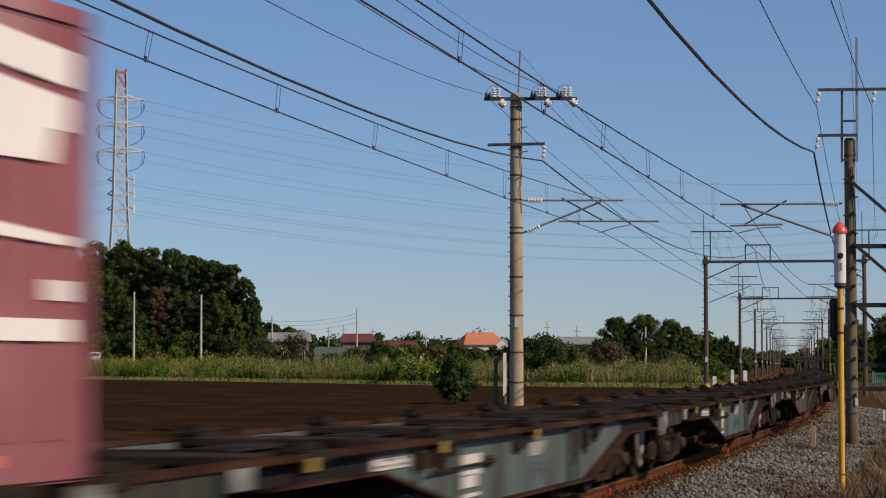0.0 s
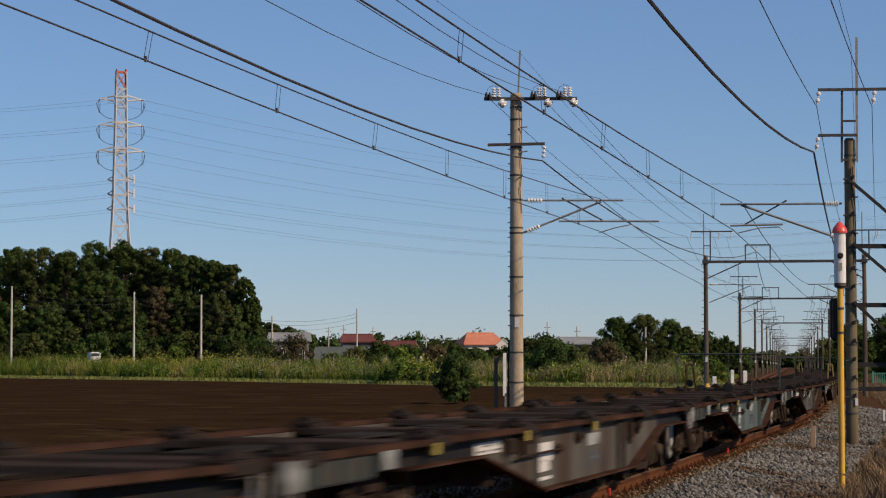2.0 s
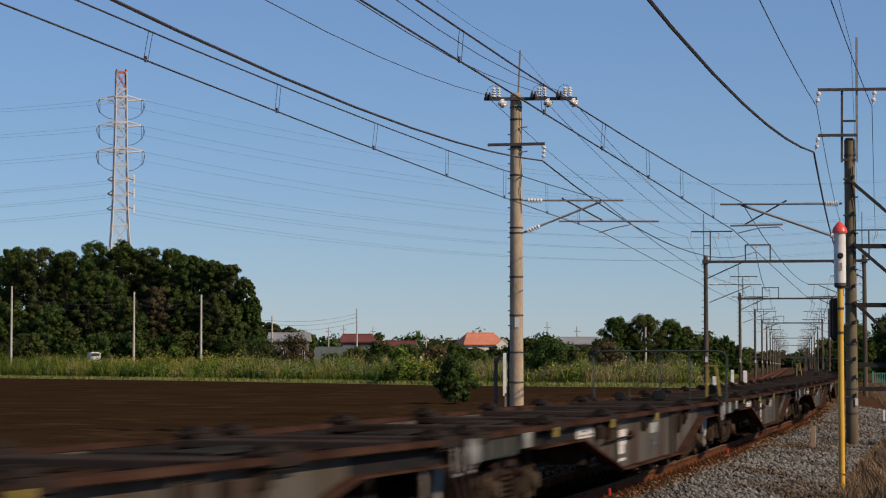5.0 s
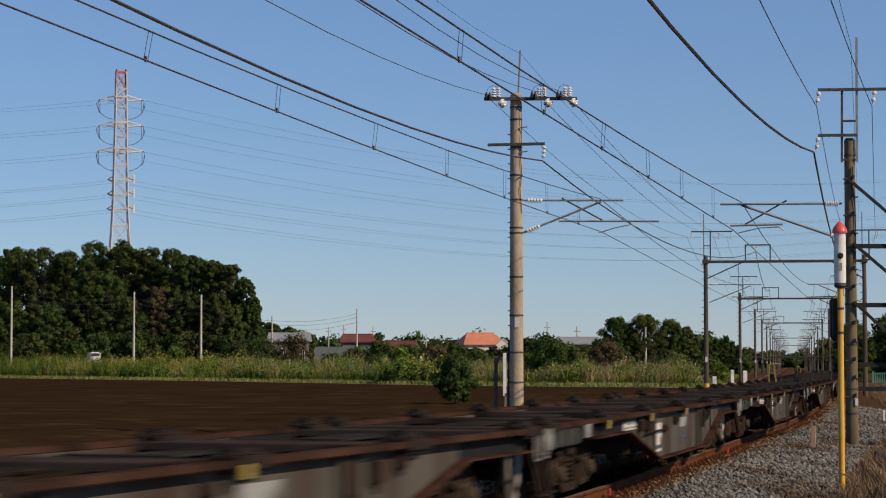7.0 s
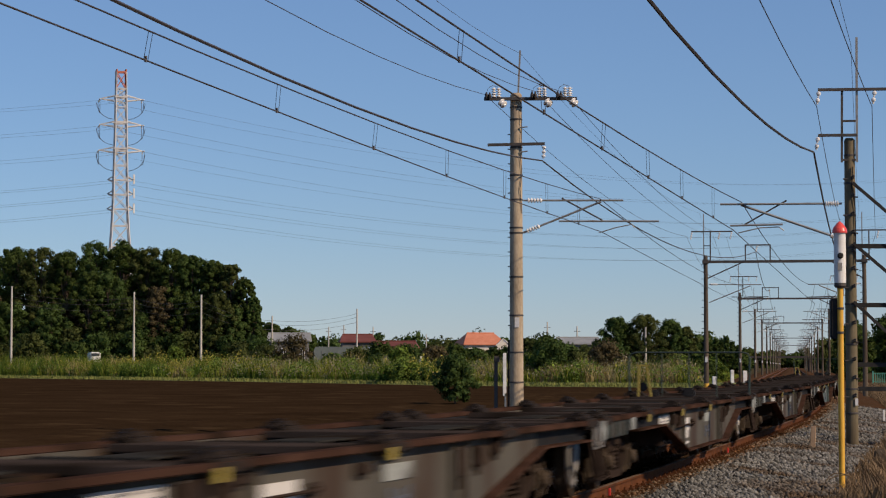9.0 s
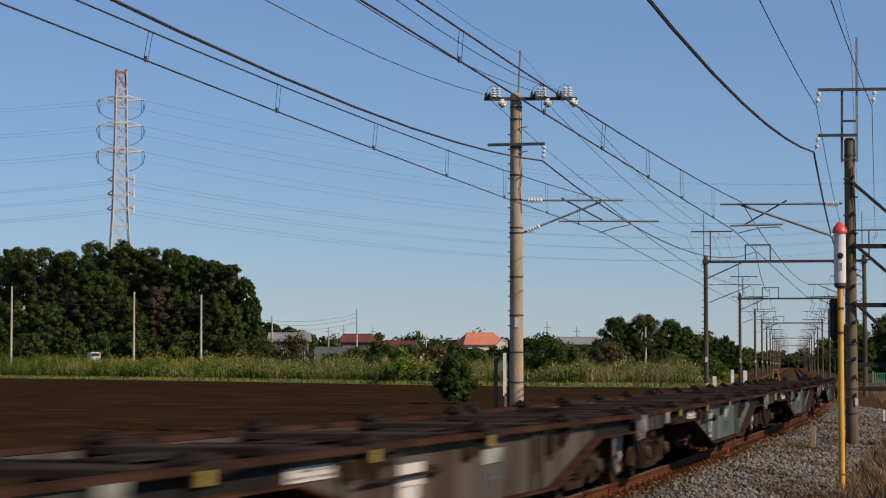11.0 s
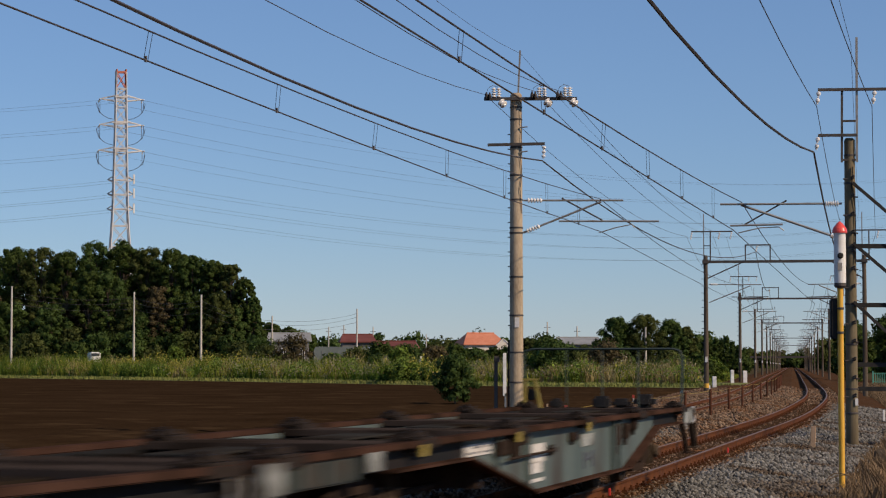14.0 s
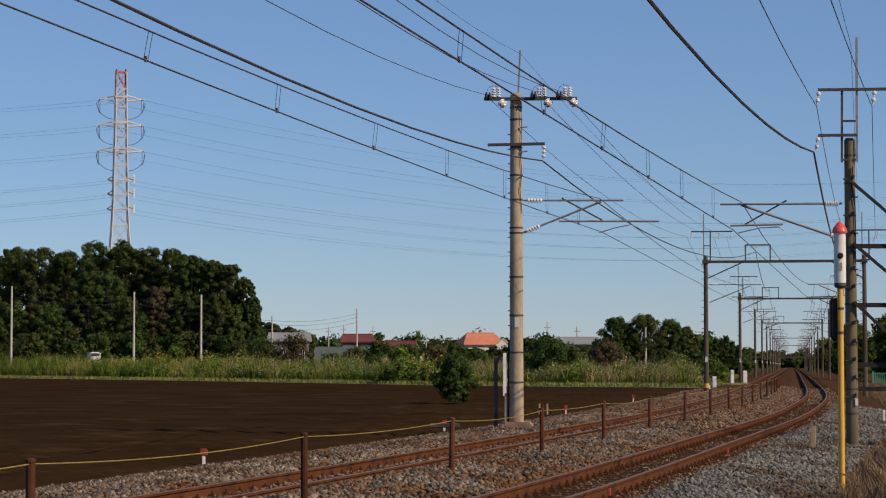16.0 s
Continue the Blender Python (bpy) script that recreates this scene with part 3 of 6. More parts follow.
    corner_box(lock, (0.02, 0.02, 0.055), (0.44, 0.22, 0.07), 0.03)
    corner_box(lock, (0.0, 0.03, 0.095), (0.15, 0.12, 0.04), 0.018)
    rod(lock, (-0.28, -0.05, 0.04), (-0.42, -0.05, 0.07), 0.025, None, 8)
    lock = mesh_of("container_lock", lock, LOCK)
    for k in range(6):
        x = 0.42 + k * (BODY - 0.84) / 5
        for y in (-HALF + 0.145, HALF - 0.145):
            share("container_lock", lock, wagon, Matrix.Translation((x + 0.12, y, 1.0)))
    # draw gear
    for x, d in ((0.0, -1), (BODY, 1)):
        bm = bmesh.new()
        corner_box(bm, (x + d * 0.06, 0, 0.86), (0.18, 0.24, 0.24), 0.04)
        part("coupler", bm, BOGIE, wagon)
        for y in (-0.35, 0.35):
            bm = bmesh.new()
            sweep(bm, [(x, y, 0.72), (x + d * 0.06, y * 1.05, 0.5), (x + d * 0.13, y * 1.03, 0.42)], 0.025)
            part("brake_hose", bm, BLACK, wagon)
    for y in (-0.95, 0.75):
        bm = bmesh.new()
        sweep(bm, [(0.22, y, 0.78), (0.12, y, 0.45), (0.02, y, 0.30), (-0.12, y, 0.24), (-0.26, y, 0.30), (-0.34, y, 0.45), (-0.38, y, 0.74)], 0.028, 8)
        part("brake_hose", bm, GALV, wagon, "pale dusty air hose")
    # under the belly
    bm = bmesh.new()
    lathe(bm, [(0.05, -0.75), (0.2, -0.7), (0.21, 0), (0.2, 0.7), (0.05, 0.75)], 16, Matrix.Translation((10.2, 0.55, 0.58)) @ Matrix.Rotation(math.pi / 2, 4, "Y"))
    part("air_tank", bm, BOGIE, wagon)
    bm = bmesh.new()
    for y in (-0.7, 0.7):
        rod(bm, (4.4, y, 0.5), (14.2, y, 0.5), 0.03)
    for x in (6.6, 9.0, 11.6, 13.8):
        box(bm, (x, 0, 0.62), (0.12, 2.2, 0.3))
    part("underframe", bm, BOGIE, wagon)
    for cx in BOGIES:
        add_bogie(wagon, cx, wheel)
    return wagon


def add_platform(wagon, yellow_y, x=BODY - 0.12, behind=-0.35, tall=1.62, paint=TAG, label="yellow brake stand"):
    """Hand rail across one end, with a yellow brake stand."""
    bm = bmesh.new()
    sweep(bm, [(x, -1.2, 1.0), (x, -1.22, 1.78), (x, -1.18, 1.86), (x, -1.08, 1.89), (x, 1.08, 1.89), (x, 1.18, 1.86), (x, 1.22, 1.78), (x, 1.2, 1.0)], 0.02)
    for y in (-0.55, 0.0, 0.55):
        rod(bm, (x, y, 1.0), (x, y, 1.88), 0.011)
    part("hand_rail", bm, RAILING, wagon, "thin dark green railing")
    bm = bmesh.new()
    xs = x + behind
    beam(bm, (xs, yellow_y - 0.13, 0.98), (xs, yellow_y - 0.04, tall), 0.045, 0.045)
    beam(bm, (xs, yellow_y + 0.13, 0.98), (xs, yellow_y + 0.11, tall), 0.045, 0.045)
    box(bm, (xs, yellow_y + 0.04, tall + 0.01), (0.05, 0.24, 0.03))
    part("brake_stand", bm, paint, wagon, label)
    bm = bmesh.new()
    lathe(bm, [(0.08, -0.012), (0.09, 0), (0.08, 0.012), (0.07, 0)], 20, Matrix.Translation((xs + 0.05, yellow_y + 0.04, 1.2)) @ Matrix.Rotation(math.pi / 2, 4, "Y"))
    part("brake_wheel", bm, BLACK, wagon)
    bm = bmesh.new()
    corner_box(bm, (x - 0.05, 0.0, 1.08), (0.2, 0.25, 0.2), 0.04)
    part("end_gear", bm, BLACK, wagon)
    bm = bmesh.new()
    corner_box(bm, (x - 0.05, 0.7, 1.06), (0.16, 0.2, 0.16), 0.04)
    part("end_gear", bm, BLACK, wagon)
    bm = bmesh.new()
    corner_box(bm, (x - 0.08, -HALF + 0.01, 0.885), (0.34, 0.03, 0.2), 0.01)
    part("corner_plate", bm, PLATE, wagon, "scuffed white corner plate")


def add_tail(wagon):
    """The short platform behind the last body, with its step and grab frame."""
    bm = bmesh.new()
    corner_box(bm, (BODY + 0.3, 0, 0.97), (0.62, 2.3, 0.05), 0.012)
    part("tail_platform", bm, DECK, wagon)
    for sy in (-1, 1):
        bm = bmesh.new()
        corner_box(bm, (BODY + 0.25, sy * (HALF - 0.02), 0.885), (0.62, 0.03, 0.22), 0.012)
        part("corner_plate", bm, PLATE, wagon, "scuffed white corner plate")
        bm = bmesh.new()
        y = sy * (HALF - 0.05)
        sweep(bm, [(BODY + 0.5, y, 0.99), (BODY + 0.92, y, 0.99), (BODY + 1.0, y, 0.93), (BODY + 1.0, y, 0.82), (BODY + 0.92, y, 0.77), (BODY + 0.5, y, 0.77)], 0.024, 8)
        part("grab_loop", bm, GALV, wagon)
        bm = bmesh.new()
        beam(bm, (BODY + 0.55, y, 0.78), (BODY + 0.85, y, 0.40), 0.07, 0.03)
        beam(bm, (BODY + 0.85, y, 0.78), (BODY + 1.05, y, 0.40), 0.07, 0.03)
        box(bm, (BODY + 0.95, y, 0.39), (0.34, 0.14, 0.025))
        part("step", bm, BOGIE_DUST, wagon)
    bm = bmesh.new()
    corner_box(bm, (BODY + 0.45, -0.55, 1.09), (0.34, 0.34, 0.22), 0.07)
    corner_box(bm, (BODY + 0.4, -0.2, 1.06), (0.22, 0.3, 0.15), 0.05)
    part("end_gear", bm, BLACK, wagon)


def build_container():
    """Twelve-foot goods container, x along the train, its trailing end at x = 0."""
    box_ = empty("goods_container", Matrix(), "maroon steel goods container with white stripes on a wagon", "container")
    ln, hw, ht = 3.7, 1.225, 2.62
    for name, c, sz in (("side_wall", (-ln / 2, -hw + 0.05, ht / 2), (ln - 0.2, 0.05, ht - 0.2)), ("side_wall", (-ln / 2, hw - 0.05, ht / 2), (ln - 0.2, 0.05, ht - 0.2)),
                        ("roof", (-ln / 2, 0, ht - 0.06), (ln - 0.1, 2 * hw - 0.1, 0.06)), ("floor", (-ln / 2, 0, 0.12), (ln - 0.1, 2 * hw - 0.1, 0.1)),
                        ("end_wall", (-0.05, 0, ht / 2), (0.05, 2 * hw - 0.2, ht - 0.2)), ("end_wall", (-ln + 0.05, 0, ht / 2), (0.05, 2 * hw - 0.2, ht - 0.2))):
        bm = bmesh.new()
        box(bm, c, sz)
        part(name, bm, MAROON, box_)
    bm = bmesh.new()
    for y in (-hw + 0.07, hw - 0.07):
        for x in (-0.07, -ln + 0.07):
            corner_box(bm, (x, y, ht / 2), (0.14, 0.14, ht), 0.02)
        corner_box(bm, (-ln / 2, y, ht - 0.06), (ln, 0.14, 0.12), 0.02)
        corner_box(bm, (-ln / 2, y, 0.09), (ln, 0.14, 0.18), 0.02)
    part("frame", bm, MAROON, box_)
    for sy in (-1, 1):
        bm = bmesh.new()
        for k in range(7):
            x = -0.4 - k * 0.48
            corner_box(bm, (x, sy * (hw - 0.03), ht / 2), (0.16, 0.04, ht - 0.45), 0.012)
        part("side_rib", bm, MAROON, box_)
        bm = bmesh.new()
        y = sy * (hw - 0.004)
        for outline in ([(-0.2, 2.36), (-2.0, 2.50), (-2.0, 2.30), (-0.2, 2.16)], [(-0.24, 2.10), (-2.1, 2.26), (-2.1, 1.72), (-0.42, 1.74), (-0.38, 1.92), (-0.25, 1.92)], [(-0.2, 1.34), (-2.0, 1.46), (-2.0, 1.36), (-0.2, 1.29)],
                        [(-0.2, 1.10), (-0.46, 1.10), (-0.46, 0.99), (-0.2, 0.99)], [(-0.2, 0.89), (-2.0, 0.89), (-2.0, 0.77), (-0.2, 0.77)]):
            extrude_outline(bm, outline, y - 0.006, y + 0.006)
        part("white_stripe", bm, LOGO, box_, "white painted shape")
    bm = bmesh.new()
    box(bm, (-1.2, -hw + 0.002, 0.14), (0.5, 0.01, 0.06))
    part("warning_tag", bm, ORANGE, box_)
    return box_


WHEEL = wheel_mesh()
BLUE_WAGON = build_wagon(PANEL_BLUE, WHEEL, "blue-grey flat container wagon, rust-worn and empty")
BROWN_WAGON = build_wagon(PANEL_BROWN, WHEEL, "dusty brown-grey flat container wagon, rust-worn and empty")
TRAIN = []
_used = {id(BLUE_WAGON): False, id(BROWN_WAGON): False}
for _k in range(-1, 14):
    _src = BROWN_WAGON if _k in (2, 4, 5, 6, 7, 8, 9, 10) else BLUE_WAGON
    if _used[id(_src)]:
        _w = copy_thing(_src, Matrix())
    else:
        _w, _used[id(_src)] = None, True
    TRAIN.append((_k, _w or _src))
for _k, _w in TRAIN:
    if _k == 3:
        add_platform(_w, 0.85, paint=SILL, label="rusty brake stand")
    if _k == 9:
        add_platform(_w, 0.85)
    if _k == 13:
        add_platform(_w, 1.0, tall=1.42, paint=TAG, label="faded yellow brake stand")
        add_tail(_w)
    if _k == 6:
        add_platform(_w, -0.95, 1.35, 0.3)
CONTAINER = build_container()


def train_pose(front):
    """A wagon whose leading end stands at that station: both bogies on the rails."""
    a, b = track(front + BOGIES[0]), track(front + BOGIES[1])
    d = (b - a).normalized()
    return Matrix.Translation(a - BOGIES[0] * d) @ d.to_track_quat("X", "Z").to_matrix().to_4x4()


def motions():
    times = [0.5 * k for k in range(33)]
    for k, wagon in TRAIN:
        walk(wagon, [(t, train_pose(2.55 + PITCH * k - SPEED * t)) for t in times])
    walk(CONTAINER, [(t, train_pose(2.55 - PITCH - SPEED * t) @ pose(BODY + 0.55, 0, 1.026)) for t in times])


# ---- poles and overhead line ----
ACROSS = Vector((math.cos(0.22), -math.sin(0.22), 0))  # across the line at the first poles


def insulator(bm, p0, p1, r=0.05, n=3):
    """Porcelain discs on a rod."""
    p0, p1 = Vector(p0), Vector(p1)
    d = p1 - p0
    q = d.to_track_quat("Z", "Y").to_matrix().to_4x4()
    for i in range(n):
        c = p0 + d * ((i + 0.5) / n)
        h = d.length / n
        lathe(bm, [(r * 0.45, -h * 0.45), (r, -h * 0.25), (r, 0), (r * 0.5, h * 0.25), (r * 0.4, h * 0.45)], 10, Matrix.Translation(c) @ q)


def one(parent, name, material, build, label="", smooth=False):
    bm = bmesh.new()
    build(bm)
    return part(name, bm, material, parent, label, smooth)


def shaft(pole, base, top, r0, r1, material, bands=()):
    one(pole, "shaft", material, lambda bm: lathe(bm, [(r0, base), (r0 + (r1 - r0) * 0.5, (base + top) / 2), (r1, top - 0.06), (r1 * 0.7, top)], 24), smooth=False)
    for z in bands:
        r = r0 + (r1 - r0) * (z - base) / (top - base) + 0.006
        one(pole, "band", STEEL, lambda bm: lathe(bm, [(r, z - 0.025), (r + 0.008, z - 0.02), (r + 0.008, z + 0.02), (r, z + 0.025)], 20))


def build_left_pole():
    """Concrete pole beside the field; its space: x across the line, z up from the rail's level."""
    pole = empty("catenary_pole", Matrix.Translation((2.09, 62, 0)) @ Matrix.Rotation(-0.1, 4, "Z"), "weathered concrete catenary pole with two crossarms and a bracket", "pole", "line poles")
    shaft(pole, -0.35, 9.46, 0.205, 0.165, CONCRETE, (1.2, 2.05, 3.1, 4.2, 5.45, 5.6, 6.4, 7.1, 7.9, 8.7, 9.05))
    one(pole, "mast_tip", GALV, lambda bm: beam(bm, (0.05, 0, 9.2), (0.12, 0, 10.69), 0.05, 0.05))
    one(pole, "crossarm", STEEL, lambda bm: beam(bm, (-0.9, -0.2, 9.28), (1.75, -0.2, 9.26), 0.09, 0.09))
    one(pole, "crossarm", STEEL, lambda bm: beam(bm, (-0.8, -0.2, 7.96), (0.83, -0.2, 7.98), 0.08, 0.08))
    for x in (-0.55, 0.75, 1.48):
        for d in (-0.07, 0.07):
            one(pole, "pin_insulator", PORCELAIN, lambda bm: insulator(bm, (x + d, -0.2, 9.32), (x + d, -0.2, 9.60), 0.07, 4))
        one(pole, "tension_insulator", PORCELAIN, lambda bm: insulator(bm, (x + 0.12, -0.22, 9.20), (x + 0.26, -0.3, 9.06), 0.12, 2))
        one(pole, "tension_insulator", STEEL, lambda bm: insulator(bm, (x - 0.32, -0.3, 9.36), (x - 0.14, -0.25, 9.34), 0.12, 2))
        one(pole, "jumper", WIRE, lambda bm: sweep(bm, [(x - 0.3, -0.3, 9.38), (x - 0.22, -0.3, 9.58), (x - 0.1, -0.25, 9.66), (x + 0.05, -0.2, 9.62)], 0.008))
    one(pole, "feeder_insulator", PORCELAIN, lambda bm: insulator(bm, (0.81, -0.2, 7.92), (0.79, -0.2, 7.55), 0.06, 3))
    # bracket that carries the wires of the far track
    one(pole, "bracket_tube", GALV, lambda bm: rod(bm, (0.2, 0, 6.38), (3.05, 0, 6.36), 0.028))
    one(pole, "bracket_tube", GALV, lambda bm: rod(bm, (0.2, 0, 5.46), (2.42, 0, 6.33), 0.03))
    one(pole, "bracket_tube", GALV, lambda bm: rod(bm, (1.22, 0, 5.78), (4.05, 0, 5.76), 0.026))
    one(pole, "bracket_tube", STEEL, lambda bm: rod(bm, (1.3, 0, 6.44), (2.45, 0, 5.80), 0.022))
    one(pole, "steady_arm", GALV, lambda bm: sweep(bm, [(2.35, 0, 5.44), (2.8, 0, 5.58), (3.3, 0, 5.68), (3.36, 0, 5.56)], 0.016))
    one(pole, "bracket_insulator", PORCELAIN, lambda bm: insulator(bm, (0.32, 0, 6.38), (0.75, 0, 6.38), 0.075, 5))
    one(pole, "bracket_insulator", PORCELAIN, lambda bm: insulator(bm, (0.3, 0, 5.50), (0.68, 0, 5.65), 0.075, 5))
    one(pole, "number_plate", WHITE, lambda bm: box(bm, (0.03, -0.205, 2.9), (0.13, 0.012, 0.28)), "small white plate")
    for i in range(17):
        one(pole, "step_bolt", STEEL, lambda bm: rod(bm, (-0.24, -0.03, 1.55 + 0.42 * i), (-0.1, 0, 1.55 + 0.42 * i), 0.015, None, 6))
    one(pole, "earth_cable", STEEL, lambda bm: sweep(bm, [(0.15, -0.17, 9.0), (0.17, -0.14, 8.4), (0.14, -0.17, 7.6), (0.17, -0.13, 7.1), (0.12, -0.18, 6.7), (0.17, -0.12, 6.0)], 0.012))
    one(pole, "conduit", BLACK, lambda bm: rod(bm, (-0.235, -0.05, -0.3), (-0.215, -0.05, 2.4), 0.022))
    for z in (8.45, 7.75):
        one(pole, "clamp_bolt", GALV, lambda bm: rod(bm, (0.12, -0.17, z), (0.34, -0.2, z + 0.02), 0.02, None, 6))
    one(pole, "foundation", CONCRETE, lambda bm: corner_box(bm, (0, 0, -0.12), (0.9, 0.9, 0.4), 0.05))


def build_right_pole():
    pole = empty("catenary_pole", Matrix.Translation((10.12, 54, 0)) @ Matrix.Rotation(-0.1, 4, "Z"), "slim concrete catenary pole with steel frame head and brace beams", "pole", "line poles")
    shaft(pole, -0.75, 7.33, 0.155, 0.13, OLIVECONC, (0.5, 1.1, 2.2, 3.2, 4.6, 5.4, 6.2, 6.9))
    for x, z in ((-0.2, 8.5), (0.17, 9.84)):
        one(pole, "frame_post", GALV if z > 9 else STEEL, lambda bm: beam(bm, (x, -0.1, 6.72), (x + 0.02, -0.1, z), 0.055, 0.055))
    one(pole, "frame_rail", STEEL, lambda bm: box(bm, (-0.02, -0.1, 7.75), (0.36, 0.05, 0.05)))
    one(pole, "frame_rail", STEEL, lambda bm: box(bm, (-0.02, -0.1, 6.78), (0.36, 0.05, 0.05)))
    one(pole, "crossarm", STEEL, lambda bm: box(bm, (0.25, -0.16, 8.53), (2.05, 0.07, 0.07)))
    one(pole, "crossarm", STEEL, lambda bm: box(bm, (-0.3, -0.16, 7.39), (0.96, 0.07, 0.07)))
    for x, z in ((-0.75, 8.5), (0.62, 8.5), (-0.78, 7.36)):
        one(pole, "hanging_insulator", PORCELAIN, lambda bm: insulator(bm, (x, -0.16, z), (x - 0.05, -0.16, z - 0.34), 0.055, 2))
    one(pole, "bracket_tube", GALV, lambda bm: rod(bm, (-0.2, 0.0, 5.70), (-3.2, 0.25, 5.72), 0.026))
    one(pole, "bracket_tube", GALV, lambda bm: rod(bm, (-0.35, 0.0, 4.86), (-2.68, 0.25, 5.70), 0.03))
    one(pole, "bracket_tube", GALV, lambda bm: rod(bm, (-1.65, 0.15, 5.20), (-2.95, 0.25, 5.18), 0.024))
    one(pole, "bracket_tube", STEEL, lambda bm: rod(bm, (-1.55, 0.15, 5.80), (-2.6, 0.25, 5.20), 0.02))
    one(pole, "steady_arm", GALV, lambda bm: sweep(bm, [(-2.75, 0.25, 5.00), (-2.2, 0.2, 5.12), (-1.75, 0.2, 5.14), (-1.62, 0.2, 5.05)], 0.015))
    one(pole, "bracket_insulator", PORCELAIN, lambda bm: insulator(bm, (-0.28, 0, 5.70), (-0.62, 0.02, 5.70), 0.075, 6))
    one(pole, "bracket_insulator", PORCELAIN, lambda bm: insulator(bm, (-0.33, 0, 4.86), (-0.50, 0.02, 4.92), 0.07, 3))
    for z in (4.65, 3.18, 1.70, 1.10):
        one(pole, "brace_beam", BLACK, lambda bm: beam(bm, (0.1, 0.2, z), (4.2, 0.6, z - 0.02), 0.11 if z > 2 else 0.07, 0.11))
    for z in (6.2, 4.7, 3.25):
        one(pole, "brace_strut", BLACK, lambda bm: beam(bm, (0.05, -0.2, z), (3.6, 0.3, z - 3.05 if z > 4 else z - 3.3), 0.07, 0.07))
    for i in range(13):
        one(pole, "step_bolt", STEEL, lambda bm: rod(bm, (-0.18 + 0.36 * (i % 2), -0.12, 0.9 + 0.45 * i), (0.0, -0.1, 0.9 + 0.45 * i), 0.018, None, 6))
        one(pole, "clamp_bolt", STEEL, lambda bm: [rod(bm, (0.02, -0.14, 0.9 + 0.45 * i + d), (0.1, -0.2, 0.93 + 0.45 * i + d), 0.022, None, 6) for d in (0, 0.05)])
    one(pole, "earth_cable", BLACK, lambda bm: sweep(bm, [(0.06, -0.16, 6.6), (0.03, -0.17, 6.1), (0.11, -0.14, 5.6), (0.12, -0.13, 4.9), (0.1, -0.15, 4.2)], 0.016))
    one(pole, "far_post", DARKCONC, lambda bm: rod(bm, (4.2, 0.6, -0.7), (4.2, 0.6, 5.2), 0.17, 0.15, 16))
    one(pole, "number_plate", WHITE, lambda bm: box(bm, (0.1, -0.17, 0.78), (0.07, 0.02, 0.17)), "small white plate")


def build_portal(n, s):
    """Steel beam on two concrete poles over both tracks; x across the line."""
    m = Matrix.Translation(track(s, 0, 0)) @ Matrix.Rotation(-heading(s), 4, "Z")
    ob = empty("catenary_portal", m, "catenary portal of two old concrete poles and a steel beam", "portal", "line portals")
    lx, rx = -7.1 + min(1.0, 0.3 + 0.35 * n), 3.08
    bz = 8.08 if n == 0 else 7.86
    for x, h, b in ((lx, 8.45, -0.5), (rx, 8.45, -0.9)):
        one(ob, "portal_pole", DARKCONC, lambda bm: rod(bm, (x, 0, b), (x, 0, h), 0.165, 0.125, 14))
        one(ob, "mast_tip", GALV, lambda bm: beam(bm, (x - 0.12, 0, h - 0.8), (x - 0.12, 0, h + 2.7), 0.06, 0.06))
        one(ob, "crossarm", STEEL, lambda bm: box(bm, (x + 0.4, -0.1, h + 1.55), (2.6, 0.08, 0.08)))
        one(ob, "mast_frame", STEEL, lambda bm: box(bm, (x + 0.3, -0.1, h + 0.6), (0.08, 0.06, 1.95)))
        for z in (-0.3, 0.65):
            one(ob, "mast_frame", STEEL, lambda bm: box(bm, (x + 0.09, -0.1, h + z), (0.42, 0.05, 0.06)))
        if n < 3:
            one(ob, "step_bolt", STEEL, lambda bm: [rod(bm, (x - 0.28, 0, 1.6 + 0.45 * i), (x + 0.02, 0, 1.6 + 0.45 * i), 0.02, None, 5) for i in range(15)], "row of climbing bolts")
        for d in (-0.85, 0.9, 1.65):
            one(ob, "hanging_insulator", PORCELAIN, lambda bm: insulator(bm, (x + d, -0.1, h + 1.5), (x + d - 0.1, -0.1, h + 1.05), 0.06, 3))
    if n in (0, 1) or n % 3 == 0:
        one(ob, "beam", STEEL, lambda bm: box(bm, ((lx + rx) / 2, 0, bz), (rx - lx, 0.14, 0.17)))
        one(ob, "knee_brace", STEEL, lambda bm: beam(bm, (lx + 0.1, 0, bz - 1.05), (lx + 2.3, 0, bz - 0.05), 0.07, 0.07))
        one(ob, "knee_brace", STEEL, lambda bm: beam(bm, (rx - 0.1, 0, bz - 1.05), (rx - 2.0, 0, bz - 0.05), 0.07, 0.07))
        for x in (-4.3, -2.75):
            one(ob, "wire_frame", STEEL, lambda bm: box(bm, (x, 0, bz + 0.56), (0.08, 0.08, 1.0)))
        one(ob, "wire_frame", STEEL, lambda bm: box(bm, (-3.52, 0, bz + 1.05), (1.63, 0.09, 0.08)))
        one(ob, "hanging_insulator", PORCELAIN, lambda bm: insulator(bm, (-3.55, 0, bz + 1.0), (-3.65, 0, bz + 0.62), 0.06, 3))
        for x in (lx, rx):
            one(ob, "beam_clamp", STEEL, lambda bm: corner_box(bm, (x, 0, bz), (0.42, 0.36, 0.26), 0.03))
    for x, d in ((lx + 0.2, 1), (rx - 0.2, -1)):
        one(ob, "bracket_tube", GALV, lambda bm: rod(bm, (x, 0, 6.65), (x + d * 3.3, 0, 6.62), 0.03))
        one(ob, "bracket_tube", GALV, lambda bm: rod(bm, (x, 0, 5.5), (x + d * 2.6, 0, 6.55), 0.032))
        one(ob, "bracket_tube", STEEL, lambda bm: rod(bm, (x + d * 1.4, 0, 5.85), (x + d * 3.4, 0, 5.82), 0.026))
